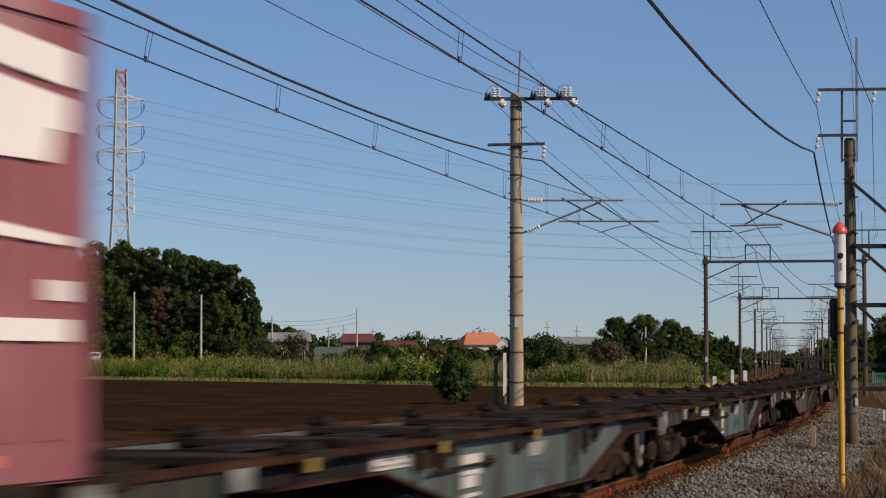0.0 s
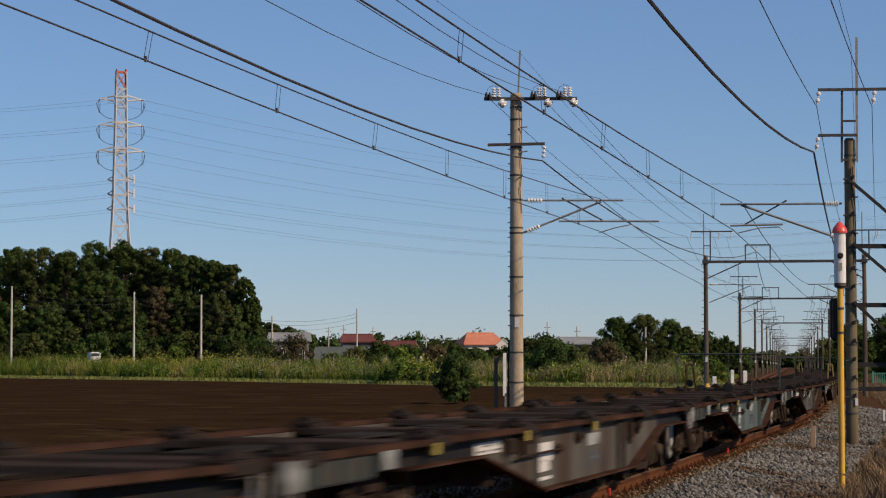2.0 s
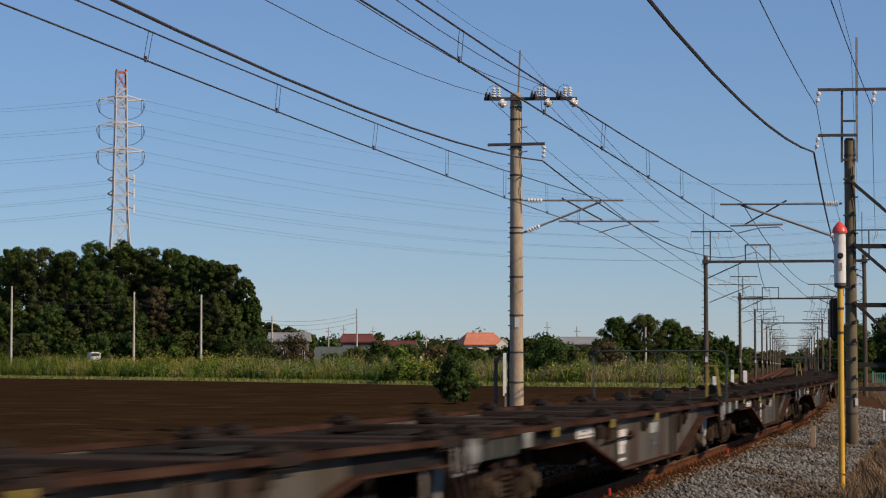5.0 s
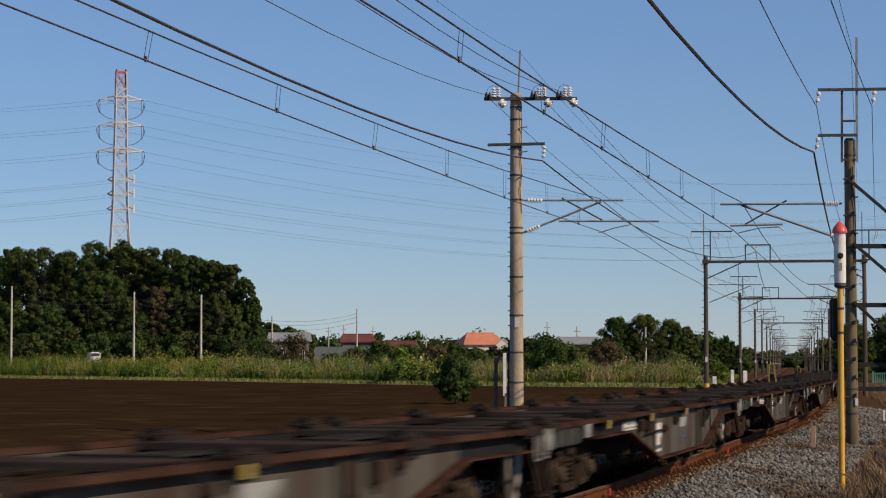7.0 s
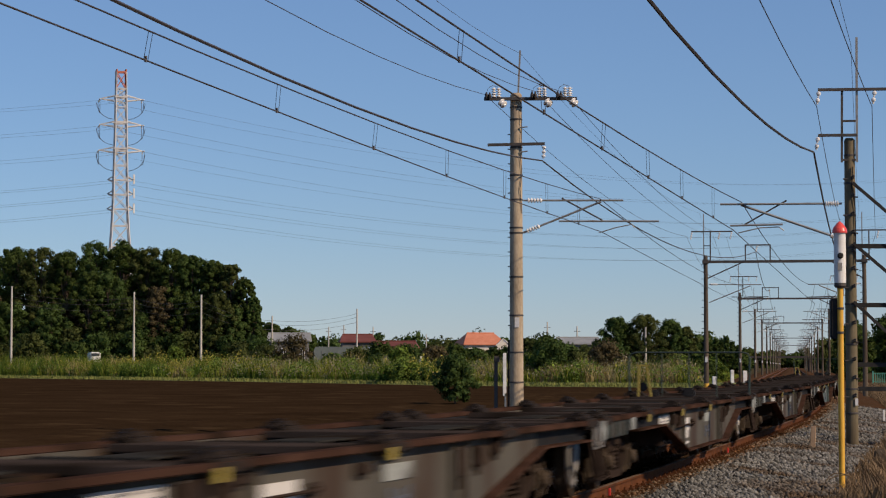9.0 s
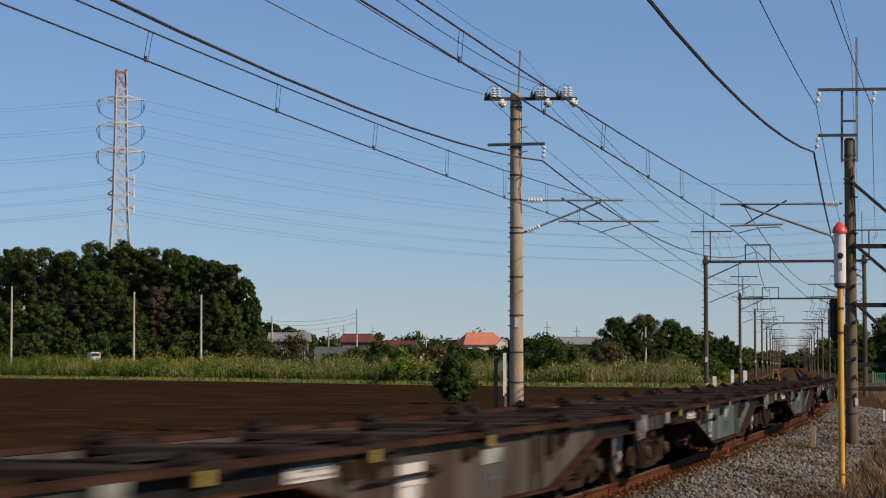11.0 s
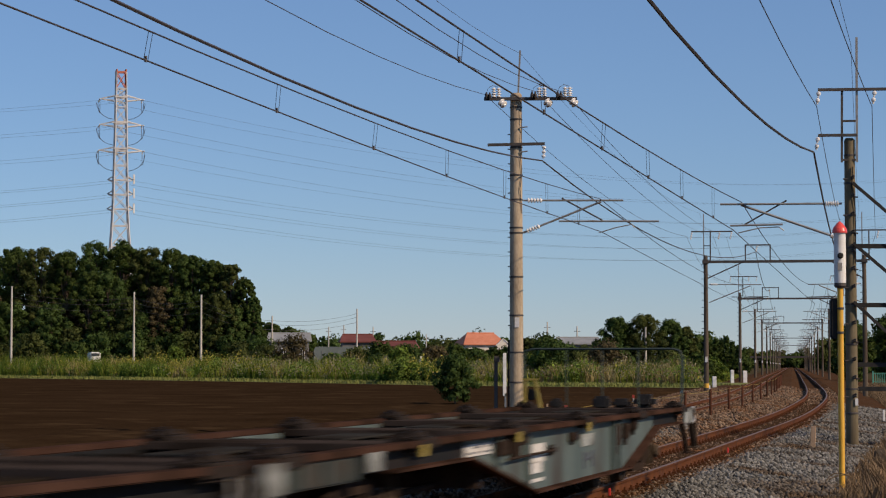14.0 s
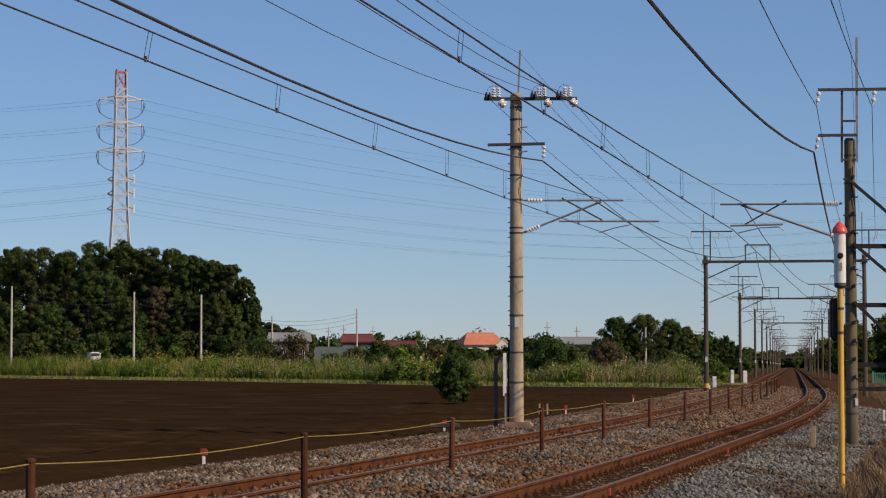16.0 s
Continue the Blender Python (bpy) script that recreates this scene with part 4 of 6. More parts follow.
        one(ob, "bracket_insulator", PORCELAIN, lambda bm: insulator(bm, (x + d * 0.1, 0, 6.65), (x + d * 0.55, 0, 6.65), 0.08, 4))
    if n == 0:
        one(ob, "foot_band", YELLOW, lambda bm: lathe(bm, [(0.168, 0.1), (0.172, 0.12), (0.172, 0.36), (0.168, 0.38)], 16, Matrix.Translation((lx, 0, 0))), "yellow painted band")
    one(ob, "number_plate", WHITE, lambda bm: box(bm, (lx + 0.02, -0.185, 1.9), (0.17, 0.03, 0.36)), "small white plate")


def sag_line(points, sags, n=14):
    """Points along a wire that hangs from support to support."""
    out = []
    for (a, b), g in zip(zip(points, points[1:]), sags):
        a, b = Vector(a), Vector(b)
        for i in range(n):
            t = i / n
            out.append(a.lerp(b, t) - Vector((0, 0, 4 * g * t * (1 - t))))
    return out + [Vector(points[-1])]


PORTALS = [130, 203, 268, 331, 394, 457, 520, 583, 646, 709, 772, 835]


def on_portals(off, z):
    return [track(s, off, z) for s in PORTALS]


def build_wire(label, first, first_sag, off, z, sag, r, join_sag=None):
    pts = [Vector(p) for p in first] + on_portals(off, z)
    sags = list(first_sag) + [sag if join_sag is None else join_sag] + [sag] * (len(PORTALS) - 1)
    bm = bmesh.new()
    line = sag_line(pts, sags)
    sweep(bm, line, r, 5)
    thing("overhead_wire", bm, WIRE, label, "wire", "overhead wires")
    return line


def droppers(low, high, places):
    """Pairs of thin hangers between a contact wire and the wire that carries it; places along the first span."""
    n = 14
    for f in places:
        i = f * n
        a, b = int(i), min(int(i) + 1, n)
        p = Vector(low[a]).lerp(low[b], i - a)
        q = min((Vector(high[j]).lerp(high[j + 1], u / 12) for j in range(3, n) for u in range(12)), key=lambda v: abs(v.x / v.y - p.x / p.y))
        bm = bmesh.new()
        for d in (-0.025, 0.025):
            rod(bm, p + Vector((d, 0, 0)), q + Vector((d, 0, 0)), 0.0035, None, 4)
        rod(bm, p - Vector((0, 0, 0.02)), p + Vector((0, 0, 0.05)), 0.018, None, 6)
        thing("dropper", bm, WIRE, "thin wire dropper hanging between two overhead wires", "dropper", "droppers")


def build_wires():
    fc = build_wire("copper contact wire above the far track", [(-10.81, -10, 5.24), (4.49, 61.5, 5.45)], [0.19], -4.6, 5.4, 0.03, 0.011)
    fm = build_wire("carrier wire above the far contact wire", [(-10.53, -10, 5.71), (4.45, 61.5, 6.39)], [0.59], -4.6, 6.6, 0.5, 0.011)
    build_wire("thick feeder cable hung beside the field-side poles", [(-9.21, -10, 6.05), (2.84, 62, 7.52)], [1.09], -3.65, 8.7, 0.9, 0.022, 1.3)
    nc = build_wire("copper contact wire above the near track", [(-8.13, -10, 5.28), (7.3, 54.6, 5.07)], [0.0], 0.0, 5.4, 0.03, 0.012)
    nm = build_wire("carrier wire above the near contact wire", [(-8.0, -10, 6.02), (7.49, 54.5, 5.77)], [0.47], 0.0, 6.6, 0.6, 0.012)
    droppers(fc, fm, (0.485, 0.557, 0.633, 0.711, 0.793, 0.87, 0.94))
    droppers(nc, nm, (0.539, 0.617, 0.692, 0.771, 0.845, 0.931))
    build_wire("high voltage line on the pole tops", [(-10.79, -10, 8.65), (1.2, 62, 9.42)], [1.4], -8.0, 9.7, 1.0, 0.009, 0.75)
    build_wire("high voltage line on the pole tops", [(-9.05, -10, 8.95), (2.68, 62, 9.5)], [1.6], -6.3, 9.7, 1.0, 0.009, 0.75)
    build_wire("high voltage line on the pole tops", [(-9.24, -10, 10.2), (3.54, 62, 9.46)], [1.9], -5.5, 9.7, 1.0, 0.009, 0.75)
    build_wire("thin earth wire on the mast tips", [(-8.5, -10, 10.4), (2.22, 62, 10.6)], [1.6], -7.2, 11.2, 0.8, 0.005)
    build_wire("thick black feeder cable beside the slim poles", [(-5.75, -10, 7.5), (9.23, 54, 6.98)], [1.4], 2.0, 8.3, 1.2, 0.026, 1.2)
    build_wire("high voltage line on the slim poles", [(-4.75, -10, 8.5), (9.31, 54, 8.13)], [0.8], 2.05, 9.7, 0.8, 0.010)
    build_wire("high voltage line on the slim poles", [(-4.25, -10, 8.25), (10.69, 54, 8.13)], [0.6], 3.8, 9.7, 0.8, 0.010)
    build_wire("thin earth wire on the slim mast", [(-4.25, -10, 9.75), (10.18, 54, 9.67)], [0.0], 2.8, 11.2, 0.8, 0.006)


build_left_pole()
build_right_pole()
for _n, _s in enumerate(PORTALS):
    build_portal(_n, _s)
build_wires()


# ---- power line pylon ----
PYLON_STEEL = mat("pylon_steel", (0.5100, 0.4855, 0.4597), (0.6375, 0.6156, 0.5834), 0.6, metal=0.2, scale=0.5, fine=10, bump=0)
PYLON_RED = mat("pylon_red", (0.40, 0.10, 0.05), (0.52, 0.16, 0.09), 0.6, scale=0.5, fine=10, bump=0)


def build_pylon():
    py = empty("power_pylon", Matrix.Translation((-77.3, 520, 0.0)) @ Matrix.Rotation(0.22, 4, "Z"), "tall white and red lattice steel power pylon", "pylon")
    prof = [(0.0, 4.3), (20.0, 3.0), (34.0, 2.0), (39.0, 1.75), (46.0, 1.6), (53.0, 1.45), (65.0, 1.25), (72.0, 1.15)]

    def half(z):
        return float(np.interp(z, [p[0] for p in prof], [p[1] for p in prof]))
    for sx in (-1, 1):
        for sy in (-1, 1):
            one(py, "leg", PYLON_STEEL, lambda bm: [beam(bm, (sx * half(a), sy * half(a), a), (sx * half(b), sy * half(b), b), 0.30, 0.30) for a, b in zip([p[0] for p in prof], [p[0] for p in prof][1:])])
    levels = [0, 9, 17, 24, 30, 35, 39, 42.5, 46, 49.5, 53, 56.5, 60, 63.5, 66, 68]
    corner = [(-1, -1), (1, -1), (1, 1), (-1, 1)]
    for a, b in zip(levels, levels[1:]):
        bm = bmesh.new()
        for i in range(4):
            c, d = corner[i], corner[(i + 1) % 4]
            ha, hb = half(a), half(b)
            for p, q in ((c, d), (d, c)):
                beam(bm, (p[0] * ha, p[1] * ha, a), (q[0] * hb, q[1] * hb, b), 0.17, 0.17)
            beam(bm, (c[0] * hb, c[1] * hb, b), (d[0] * hb, d[1] * hb, b), 0.22, 0.22)
        part("lattice", bm, PYLON_STEEL, py)
    for i in range(4):
        bm = bmesh.new()
        c, d = corner[i], corner[(i + 1) % 4]
        for a, b in ((68, 72),):
            for p, q in ((c, d), (d, c)):
                beam(bm, (p[0] * half(a), p[1] * half(a), a), (q[0] * half(b), q[1] * half(b), b), 0.2, 0.2)
            beam(bm, (c[0] * half(b), c[1] * half(b), b), (d[0] * half(b), d[1] * half(b), b), 0.3, 0.3)
        beam(bm, (c[0] * 1.18, c[1] * 1.18, 68), (c[0] * 1.1, c[1] * 1.1, 72.6), 0.3, 0.3)
        part("red_top", bm, PYLON_RED, py, "red-painted top section")
    for z in (65.0, 58.8, 52.6):
        for e in (-1, 1):
            one(py, "jumper_loop", WIRE, lambda bm: sweep(bm, [(e * (1.5 + 4.3 * math.cos(a)), 0, z - 0.4 - 4.0 * math.sin(a)) for a in (0.0, 0.3, 0.6, 0.9, 1.2, 1.5)], 0.06, 4))
    for z, ln in ((65.0, 5.0), (58.8, 5.0), (52.6, 5.2), (45.6, 3.0), (42.2, 3.0), (38.6, 3.1)):
        for sx in (-1, 1):
            bm = bmesh.new()
            h = half(z)
            for sy in (-1, 1):
                beam(bm, (sx * h, sy * h, z), (sx * (ln), 0, z + 0.5), 0.2, 0.2)
                beam(bm, (sx * h, sy * h, z + 1.3), (sx * (ln), 0, z + 0.5), 0.18, 0.18)
            part("cross_arm", bm, PYLON_STEEL, py)
            if ln > 4:
                for sy in (-1, 1):
                    one(py, "insulator_string", PORCELAIN, lambda bm: insulator(bm, (sx * ln, 0, z + 0.4), (sx * (ln + 0.2), sy * 3.2, z + 0.1), 0.16, 8))
                one(py, "jumper_loop", WIRE, lambda bm: sweep(bm, [(sx * (ln + 0.2 * abs(math.cos(t))), 3.2 * math.cos(t), z + 0.1 - 3.0 * math.sin(t)) for t in (math.pi * k / 10 for k in range(11))], 0.06))
    for z in (45.6, 42.2, 38.6):
        one(py, "antenna_panel", WHITE, lambda bm: corner_box(bm, (3.2, -0.6, z + 0.6), (0.45, 0.3, 2.4), 0.08), "white upright panel on the arm")
    for z in (65.0, 58.8, 52.6):
        one(py, "platform", PYLON_STEEL, lambda bm: [beam(bm, (-half(z) - 0.3, d, z + 0.9), (half(z) + 0.3, d, z + 0.9), 0.35, 0.35) for d in (-half(z), half(z))] + [beam(bm, (-half(z), -half(z), z - 0.2), (half(z), half(z), z - 0.2), 0.25, 0.25)])
    for z, ln in ((65.0, 5.2), (58.8, 5.2), (52.6, 5.4), (45.6, 3.0), (42.2, 3.0), (38.6, 3.1)):
        for sx in (-1, 1):
            a = Vector((-77.3 + sx * ln, 520, z + 0.2))
            bm = bmesh.new()
            sweep(bm, sag_line([(-300 + sx * ln, 470, z + 6), a, (165 + sx * ln, 760, z + 2 + (0 if z > 50 else 4))], [9, 9], 20), 0.02, 4)
            thing("power_line", bm, WIRE, "thin power line strung from the pylon", "power line", "power lines")


build_pylon()


# ---- plants ----
LEAF_DARK = mat("dark_foliage", (0.0298, 0.0567, 0.0113), (0.0822, 0.1162, 0.0241), 0.8, scale=0.25, fine=3, bump=0, per_island=0.3, translucent=0.4)
LEAF_MID = mat("green_foliage", (0.0355, 0.0697, 0.0152), (0.0950, 0.1457, 0.0355), 0.75, scale=0.25, fine=3, bump=0, per_island=0.3, translucent=0.4)
LEAF_OLIVE = mat("olive_foliage", (0.0460, 0.0633, 0.0161), (0.1092, 0.1288, 0.0345), 0.8, scale=0.25, fine=3, bump=0, per_island=0.3, translucent=0.4)
LEAF_BROWN = mat("brownish_foliage", (0.060, 0.052, 0.024), (0.125, 0.098, 0.048), 0.8, scale=0.25, fine=3, bump=0, per_island=0.35, translucent=0.3)
LEAF_WEED = mat("weed_leaves", (0.045, 0.095, 0.010), (0.17, 0.225, 0.035), 0.75, scale=0.12, fine=1.5, bump=0, per_island=0.55, translucent=0.28)
REED = mat("reed_green", (0.0765, 0.1215, 0.0090), (0.2970, 0.3015, 0.0405), 0.75, scale=0.15, fine=2, bump=0, per_island=0.55, translucent=0.28)
REED_DEEP = mat("reed_deep_green", (0.0270, 0.0675, 0.0054), (0.0990, 0.1485, 0.0162), 0.75, scale=0.3, fine=2, bump=0, per_island=0.5, translucent=0.2)
REED_GOLD = mat("reed_straw", (0.17, 0.135, 0.05), (0.36, 0.29, 0.13), 0.8, scale=0.3, fine=2, bump=0, per_island=0.5, translucent=0.2)
REED_PALE = mat("reed_plume", (0.1700, 0.1530, 0.0935), (0.3060, 0.2805, 0.1955), 0.8, scale=0.2, fine=2, bump=0, per_island=0.4, translucent=0.2)
GOLDEN = mat("yellow_weed", (0.18, 0.17, 0.025), (0.34, 0.29, 0.05), 0.8, scale=0.2, fine=2, bump=0, per_island=0.4, translucent=0.15)
DRY = mat("dry_grass", (0.10, 0.065, 0.035), (0.24, 0.17, 0.10), 0.85, scale=0.8, fine=6, bump=0, per_island=0.5)
BARK = mat("bark", (0.06, 0.045, 0.032), (0.12, 0.095, 0.07), 0.9, scale=3, fine=20, bump=0.5)


def leaf_quads(g, centres, normals, size, squash=0.6):
    """One folded four-cornered leaf tuft at each centre, turned roughly to its normal."""
    n = len(centres)
    nor = normals + g.normal(0, 0.55, (n, 3))
    nor /= np.linalg.norm(nor, axis=1, keepdims=True) + 1e-9
    a = np.cross(nor, g.normal(0, 1, (n, 3)))
    a /= np.linalg.norm(a, axis=1, keepdims=True) + 1e-9
    b = np.cross(nor, a)
    sz = (size * g.uniform(0.5, 1.3, n))[:, None]
    pts = np.stack([centres - a * sz, centres - b * sz * squash + nor * sz * 0.25, centres + a * sz, centres + b * sz * squash + nor * sz * 0.2], 1)
    pts += g.normal(0, 0.12, pts.shape) * sz[:, None]
    return pts.reshape(-1, 3)


def crown_points(g, lobes, per_lobe):
    """Centres and outward directions of leaf tufts on lumpy lobes of (centre, radii)."""
    cs, ns = [], []
    for c, r in lobes:
        d = g.normal(0, 1, (per_lobe, 3))
        d /= np.linalg.norm(d, axis=1, keepdims=True)
        rad = 0.7 + 0.42 * g.uniform(0, 1, (per_lobe, 1)) ** 0.7
        cs.append(np.array(c) + d * np.array(r) * rad)
        ns.append(d)
    return np.concatenate(cs), np.concatenate(ns)


def quads(points, material, name, facing=None):
    """Leaf quads; facing gives each leaf the shading of the clump that it belongs to."""
    n = len(points) // 4
    me = quick_mesh(name, points, np.arange(4 * n).reshape(n, 4), material)
    if facing is not None:
        me.polygons.foreach_set("use_smooth", np.ones(n, bool))
        me.normals_split_custom_set_from_vertices(np.repeat(facing, 4, axis=0))
    return me


def build_tree(x, y, height, width, material, label, seed, lobes=22, per_lobe=150, leaf=0.42, low=0.2, pointed=False, name="tree", category="tree", group="trees of the wood"):
    """Tapered trunk with limbs; a crown of many leaf tufts in uneven lobes."""
    g = np.random.default_rng(seed)
    base = rise(y) - 0.6
    tree = empty(name, Matrix.Translation((x, y, base)), label, category, group)
    bm = bmesh.new()
    tr = max(0.05, height * 0.018)
    top = height * 0.8
    rod(bm, (0, 0, 0), (0.02 * height, 0, top * 0.5), tr, tr * 0.7, 8)
    rod(bm, (0.02 * height, 0, top * 0.5), (0, 0, top), tr * 0.7, tr * 0.25, 8)
    spots = []
    for k in range(lobes):
        f = (k + 0.5) / lobes
        h = low + (1 - low) * f ** 0.85
        wide = (1 - h) * 1.25 + 0.06 if pointed else math.sin(math.pi * min(0.98, 0.16 + 0.80 * (h - low) / (1 - low))) ** 0.6
        ang = k * 2.4 + g.uniform(-0.4, 0.4)
        rr = width / 2 * wide * g.uniform(0.25, 0.95)
        c = (rr * math.cos(ang), rr * math.sin(ang), h * height * 0.93)
        size = width * g.uniform(0.6, 1.25) * (0.13 if pointed else 0.9 / lobes ** 0.5)
        spots.append((c, (size, size, size * g.uniform(0.6, 0.85))))
        if k % 3 == 0:
            rod(bm, (0, 0, c[2] * 0.65), c, tr * 0.3, tr * 0.1, 5)
    part("trunk", bm, BARK, tree)
    cs, ns = crown_points(g, spots, per_lobe)
    inner = [(c, tuple(0.45 * v for v in r)) for c, r in spots]
    ci, ni = crown_points(g, inner, max(6, per_lobe // 9))
    pts = np.concatenate([leaf_quads(g, cs, ns, leaf), leaf_quads(g, ci, ni, leaf * 2.2, 0.9)])
    facing = np.concatenate([ns, ni]) * (1, 1, 0.8) + (0, 0, 0.25) + g.normal(0, 0.22, (len(ns) + len(ni), 3))
    facing /= np.linalg.norm(facing, axis=1, keepdims=True) + 1e-9
    ob = new("crown", quads(pts, material, "crown", facing))
    ob.parent = tree
    return tree


def edge_y(x):
    """The far edge of the field."""
    return float(np.interp(x, [-260, -160, -62, -40, -24.6, -10, -0.2, 6, 10.8, 18, 24], [330, 318, 305, 272, 249, 222, 205, 197, 192, 188, 180]))


def build_wood():
    """The dense wood that hides the pylon's feet."""
    rnd = random.Random(5)
    label = "tall dark green broadleaf tree in a dense wood"
    pine = "tall dark conifer standing out of the wood"
    # x, y, height, width
    front = [(-76, 362, 20.2, 11), (-70, 356, 20.9, 10), (-65, 352, 20.6, 10), (-60.5, 350, 20.0, 9), (-56, 352, 21.5, 10.5), (-51.5, 350, 21.0, 9.5), (-47.5, 350, 20.5, 9.5), (-43.5, 348, 20.2, 9), (-39.8, 346, 19.0, 8.5), (-36.5, 345, 18.2, 8), (-33.4, 343, 17.6, 6.5), (-30.8, 341, 15.2, 5.0), (-29.6, 340, 12.4, 3.6)]
    for k, (x, y, h, w) in enumerate(front):
        build_tree(x, y, h * 1.075, w * 1.08, (LEAF_MID, LEAF_DARK, LEAF_OLIVE, LEAF_DARK)[k % 4], label, 100 + k, 130, 100, 0.165, 0.03)
    for k, (x, y, h, w) in enumerate([(-73, 372, 22, 12), (-66, 372, 20, 11), (-60, 372, 21.5, 11), (-53.5, 370, 23.5, 12), (-48, 370, 20, 11), (-43, 368, 21.6, 11), (-38, 366, 19.8, 10), (-40, 452, 11.5, 9), (-36, 455, 11.0, 8), (-32, 455, 10.0, 7), (-28.5, 458, 8.6, 6)]):
        build_tree(x, y, h, w, LEAF_DARK, label, 140 + k, 55, 90, 0.36, 0.04)
    for k in range(17):
        x = -78 + k * 2.85 + rnd.uniform(-0.8, 0.8)
        h = (0.5 + 0.32 * rnd.random()) * float(np.interp(x, [-78, -56, -38, -31], [21, 22, 20, 15]))
        build_tree(x, 341 + rnd.uniform(-3, 3), h, rnd.uniform(6.0, 8.5), (LEAF_OLIVE, LEAF_MID, LEAF_BROWN, LEAF_DARK, LEAF_MID)[k % 5], "middling broadleaf tree at the front of the wood", 700 + k, 90, 100, 0.17, 0.04)
    for k, (x, h) in enumerate(((-68.2, 22.0), (-63.5, 21.8), (-62, 20.6), (-49.5, 22.0))):
        build_tree(x, 360, h, 3.6, LEAF_DARK, pine, 160 + k, 16, 90, 0.3, 0.4, True)
    for k in range(34):
        x = -80 + k * 1.55 + rnd.uniform(-0.6, 0.6)
        build_tree(x, 333 + rnd.uniform(-6, 6), rnd.uniform(3.5, 8.0), rnd.uniform(4.2, 6.0), (LEAF_MID, LEAF_DARK, LEAF_OLIVE)[k % 3], "leafy shrub at the foot of the wood", 200 + k, 22, 80, 0.24, 0.05, name="shrub", category="shrub", group="shrubs")


def build_hedges():
    rnd = random.Random(9)
    # bushes between the reeds and the houses: picture of a ragged hedge
    spots = [(-27.5, 330, 6.0, 7.5), (-24.5, 300, 4.6, 5.5), (-21, 300, 3.6, 4.5), (-14, 280, 3.4, 4.5), (-10.5, 270, 4.2, 5.0), (-7.5, 262, 4.8, 5.0), (-4.0, 262, 4.4, 5.0), (-1.0, 258, 4.3, 4.6), (1.6, 250, 4.4, 4.0), (3.6, 250, 3.8, 3.6),
             (9.4, 240, 5.0, 4.6), (11.6, 236, 5.2, 5.0), (13.5, 232, 4.2, 4.0), (15.4, 236, 4.2, 3.6), (17.2, 236, 4.6, 3.8), (19.0, 240, 4.6, 3.8), (24.5, 236, 3.6, 4.0), (27, 232, 3.2, 4.0), (3.6, 402, 5.4, 5.0), (6.6, 398, 5.0, 5.0), (9.4, 400, 5.3, 4.6), (12.0, 400, 5.6, 4.6), (-12.5, 400, 5.4, 5.5), (-19, 395, 5.2, 5.0)]
    for k, (x, y, h, w) in enumerate(spots):
        build_tree(x, y, h, w, (LEAF_MID, LEAF_OLIVE, LEAF_DARK)[k % 3], "rounded leafy bush in a ragged hedge", 300 + k, 26, 90, 0.17, 0.05, name="bush", category="bush", group="bushes")
    # leafy clumps standing in the reed belt
    for k, (x, y, h, w, mt) in enumerate(((-3.9, 216, 2.1, 5.6, LEAF_WEED), (-1.6, 214, 1.7, 3.0, LEAF_WEED), (10.2, 203, 4.3, 4.4, LEAF_MID), (8.2, 206, 3.2, 3.2, LEAF_WEED), (12.4, 206, 3.4, 3.6, LEAF_OLIVE), (15.8, 212, 4.3, 5.0, LEAF_BROWN), (-0.8, 240, 4.2, 4.4, LEAF_BROWN), (-4.6, 236, 4.0, 4.2, LEAF_WEED), (-6.8, 240, 3.2, 3.4, LEAF_MID), (-18.9, 276, 5.9, 5.2, LEAF_BROWN), (-22.5, 282, 4.6, 4.0, LEAF_OLIVE), (-26.5, 284, 4.2, 4.2, LEAF_OLIVE), (25.0, 232, 3.0, 4.2, LEAF_WEED), (21.5, 214, 2.4, 4.0, LEAF_MID), (29.0, 236, 2.8, 3.8, LEAF_WEED), (-36.4, 296, 4.6, 3.4, LEAF_WEED), (-30.5, 292, 2.6, 4.2, LEAF_OLIVE))):
        build_tree(x, y, h, w, mt, "low leafy shrub growing among the reeds", 600 + k, 30, 110, 0.12, 0.03, name="shrub", category="shrub", group="shrubs")
    for k, (x, y, h, w) in enumerate(((26.2, 330, 9.6, 7.0), (30.5, 330, 10.0, 7.6), (34.6, 332, 9.2, 6.2), (37.2, 334, 8.2, 4.6))):
        build_tree(x, y, h, w, (LEAF_MID, LEAF_OLIVE)[k % 2], "spreading green tree behind the reed bed", 340 + k, 90, 120, 0.13, 0.16, group="field trees")
    for k in range(7):
        build_tree(40.2 + k * 0.85, 335, (6.2, 5.6, 6.4, 5.9, 6.7, 5.8, 5.2)[k], 1.7, LEAF_DARK, "small dark pointed conifer in a row", 360 + k, 14, 70, 0.2, 0.1, True, group="conifers")
    # wood on the other side of the line
    for k in range(9):
        build_tree(49.5 + k * 3.4, 262 + rnd.uniform(-8, 12), rnd.uniform(6.5, 8.6), 5.5, LEAF_DARK, "dark tree beyond the railway", 380 + k, 30, 90, 0.24, 0.05, group="trees beyond the line")
    # far treeline
    for k in range(70):
        x = -52 + k * 2.35 + rnd.uniform(-1, 1)
        h = rnd.uniform(7.5, 11.2)
        if 80 < x * 1.55 < 105:
            h = rnd.uniform(3.2, 4.6)
        y = 620 + rnd.uniform(-25, 25)
        if -11 < x * 1.55 - float(np.interp(y, _y, _x)) < 7:
            continue  # the line runs through here
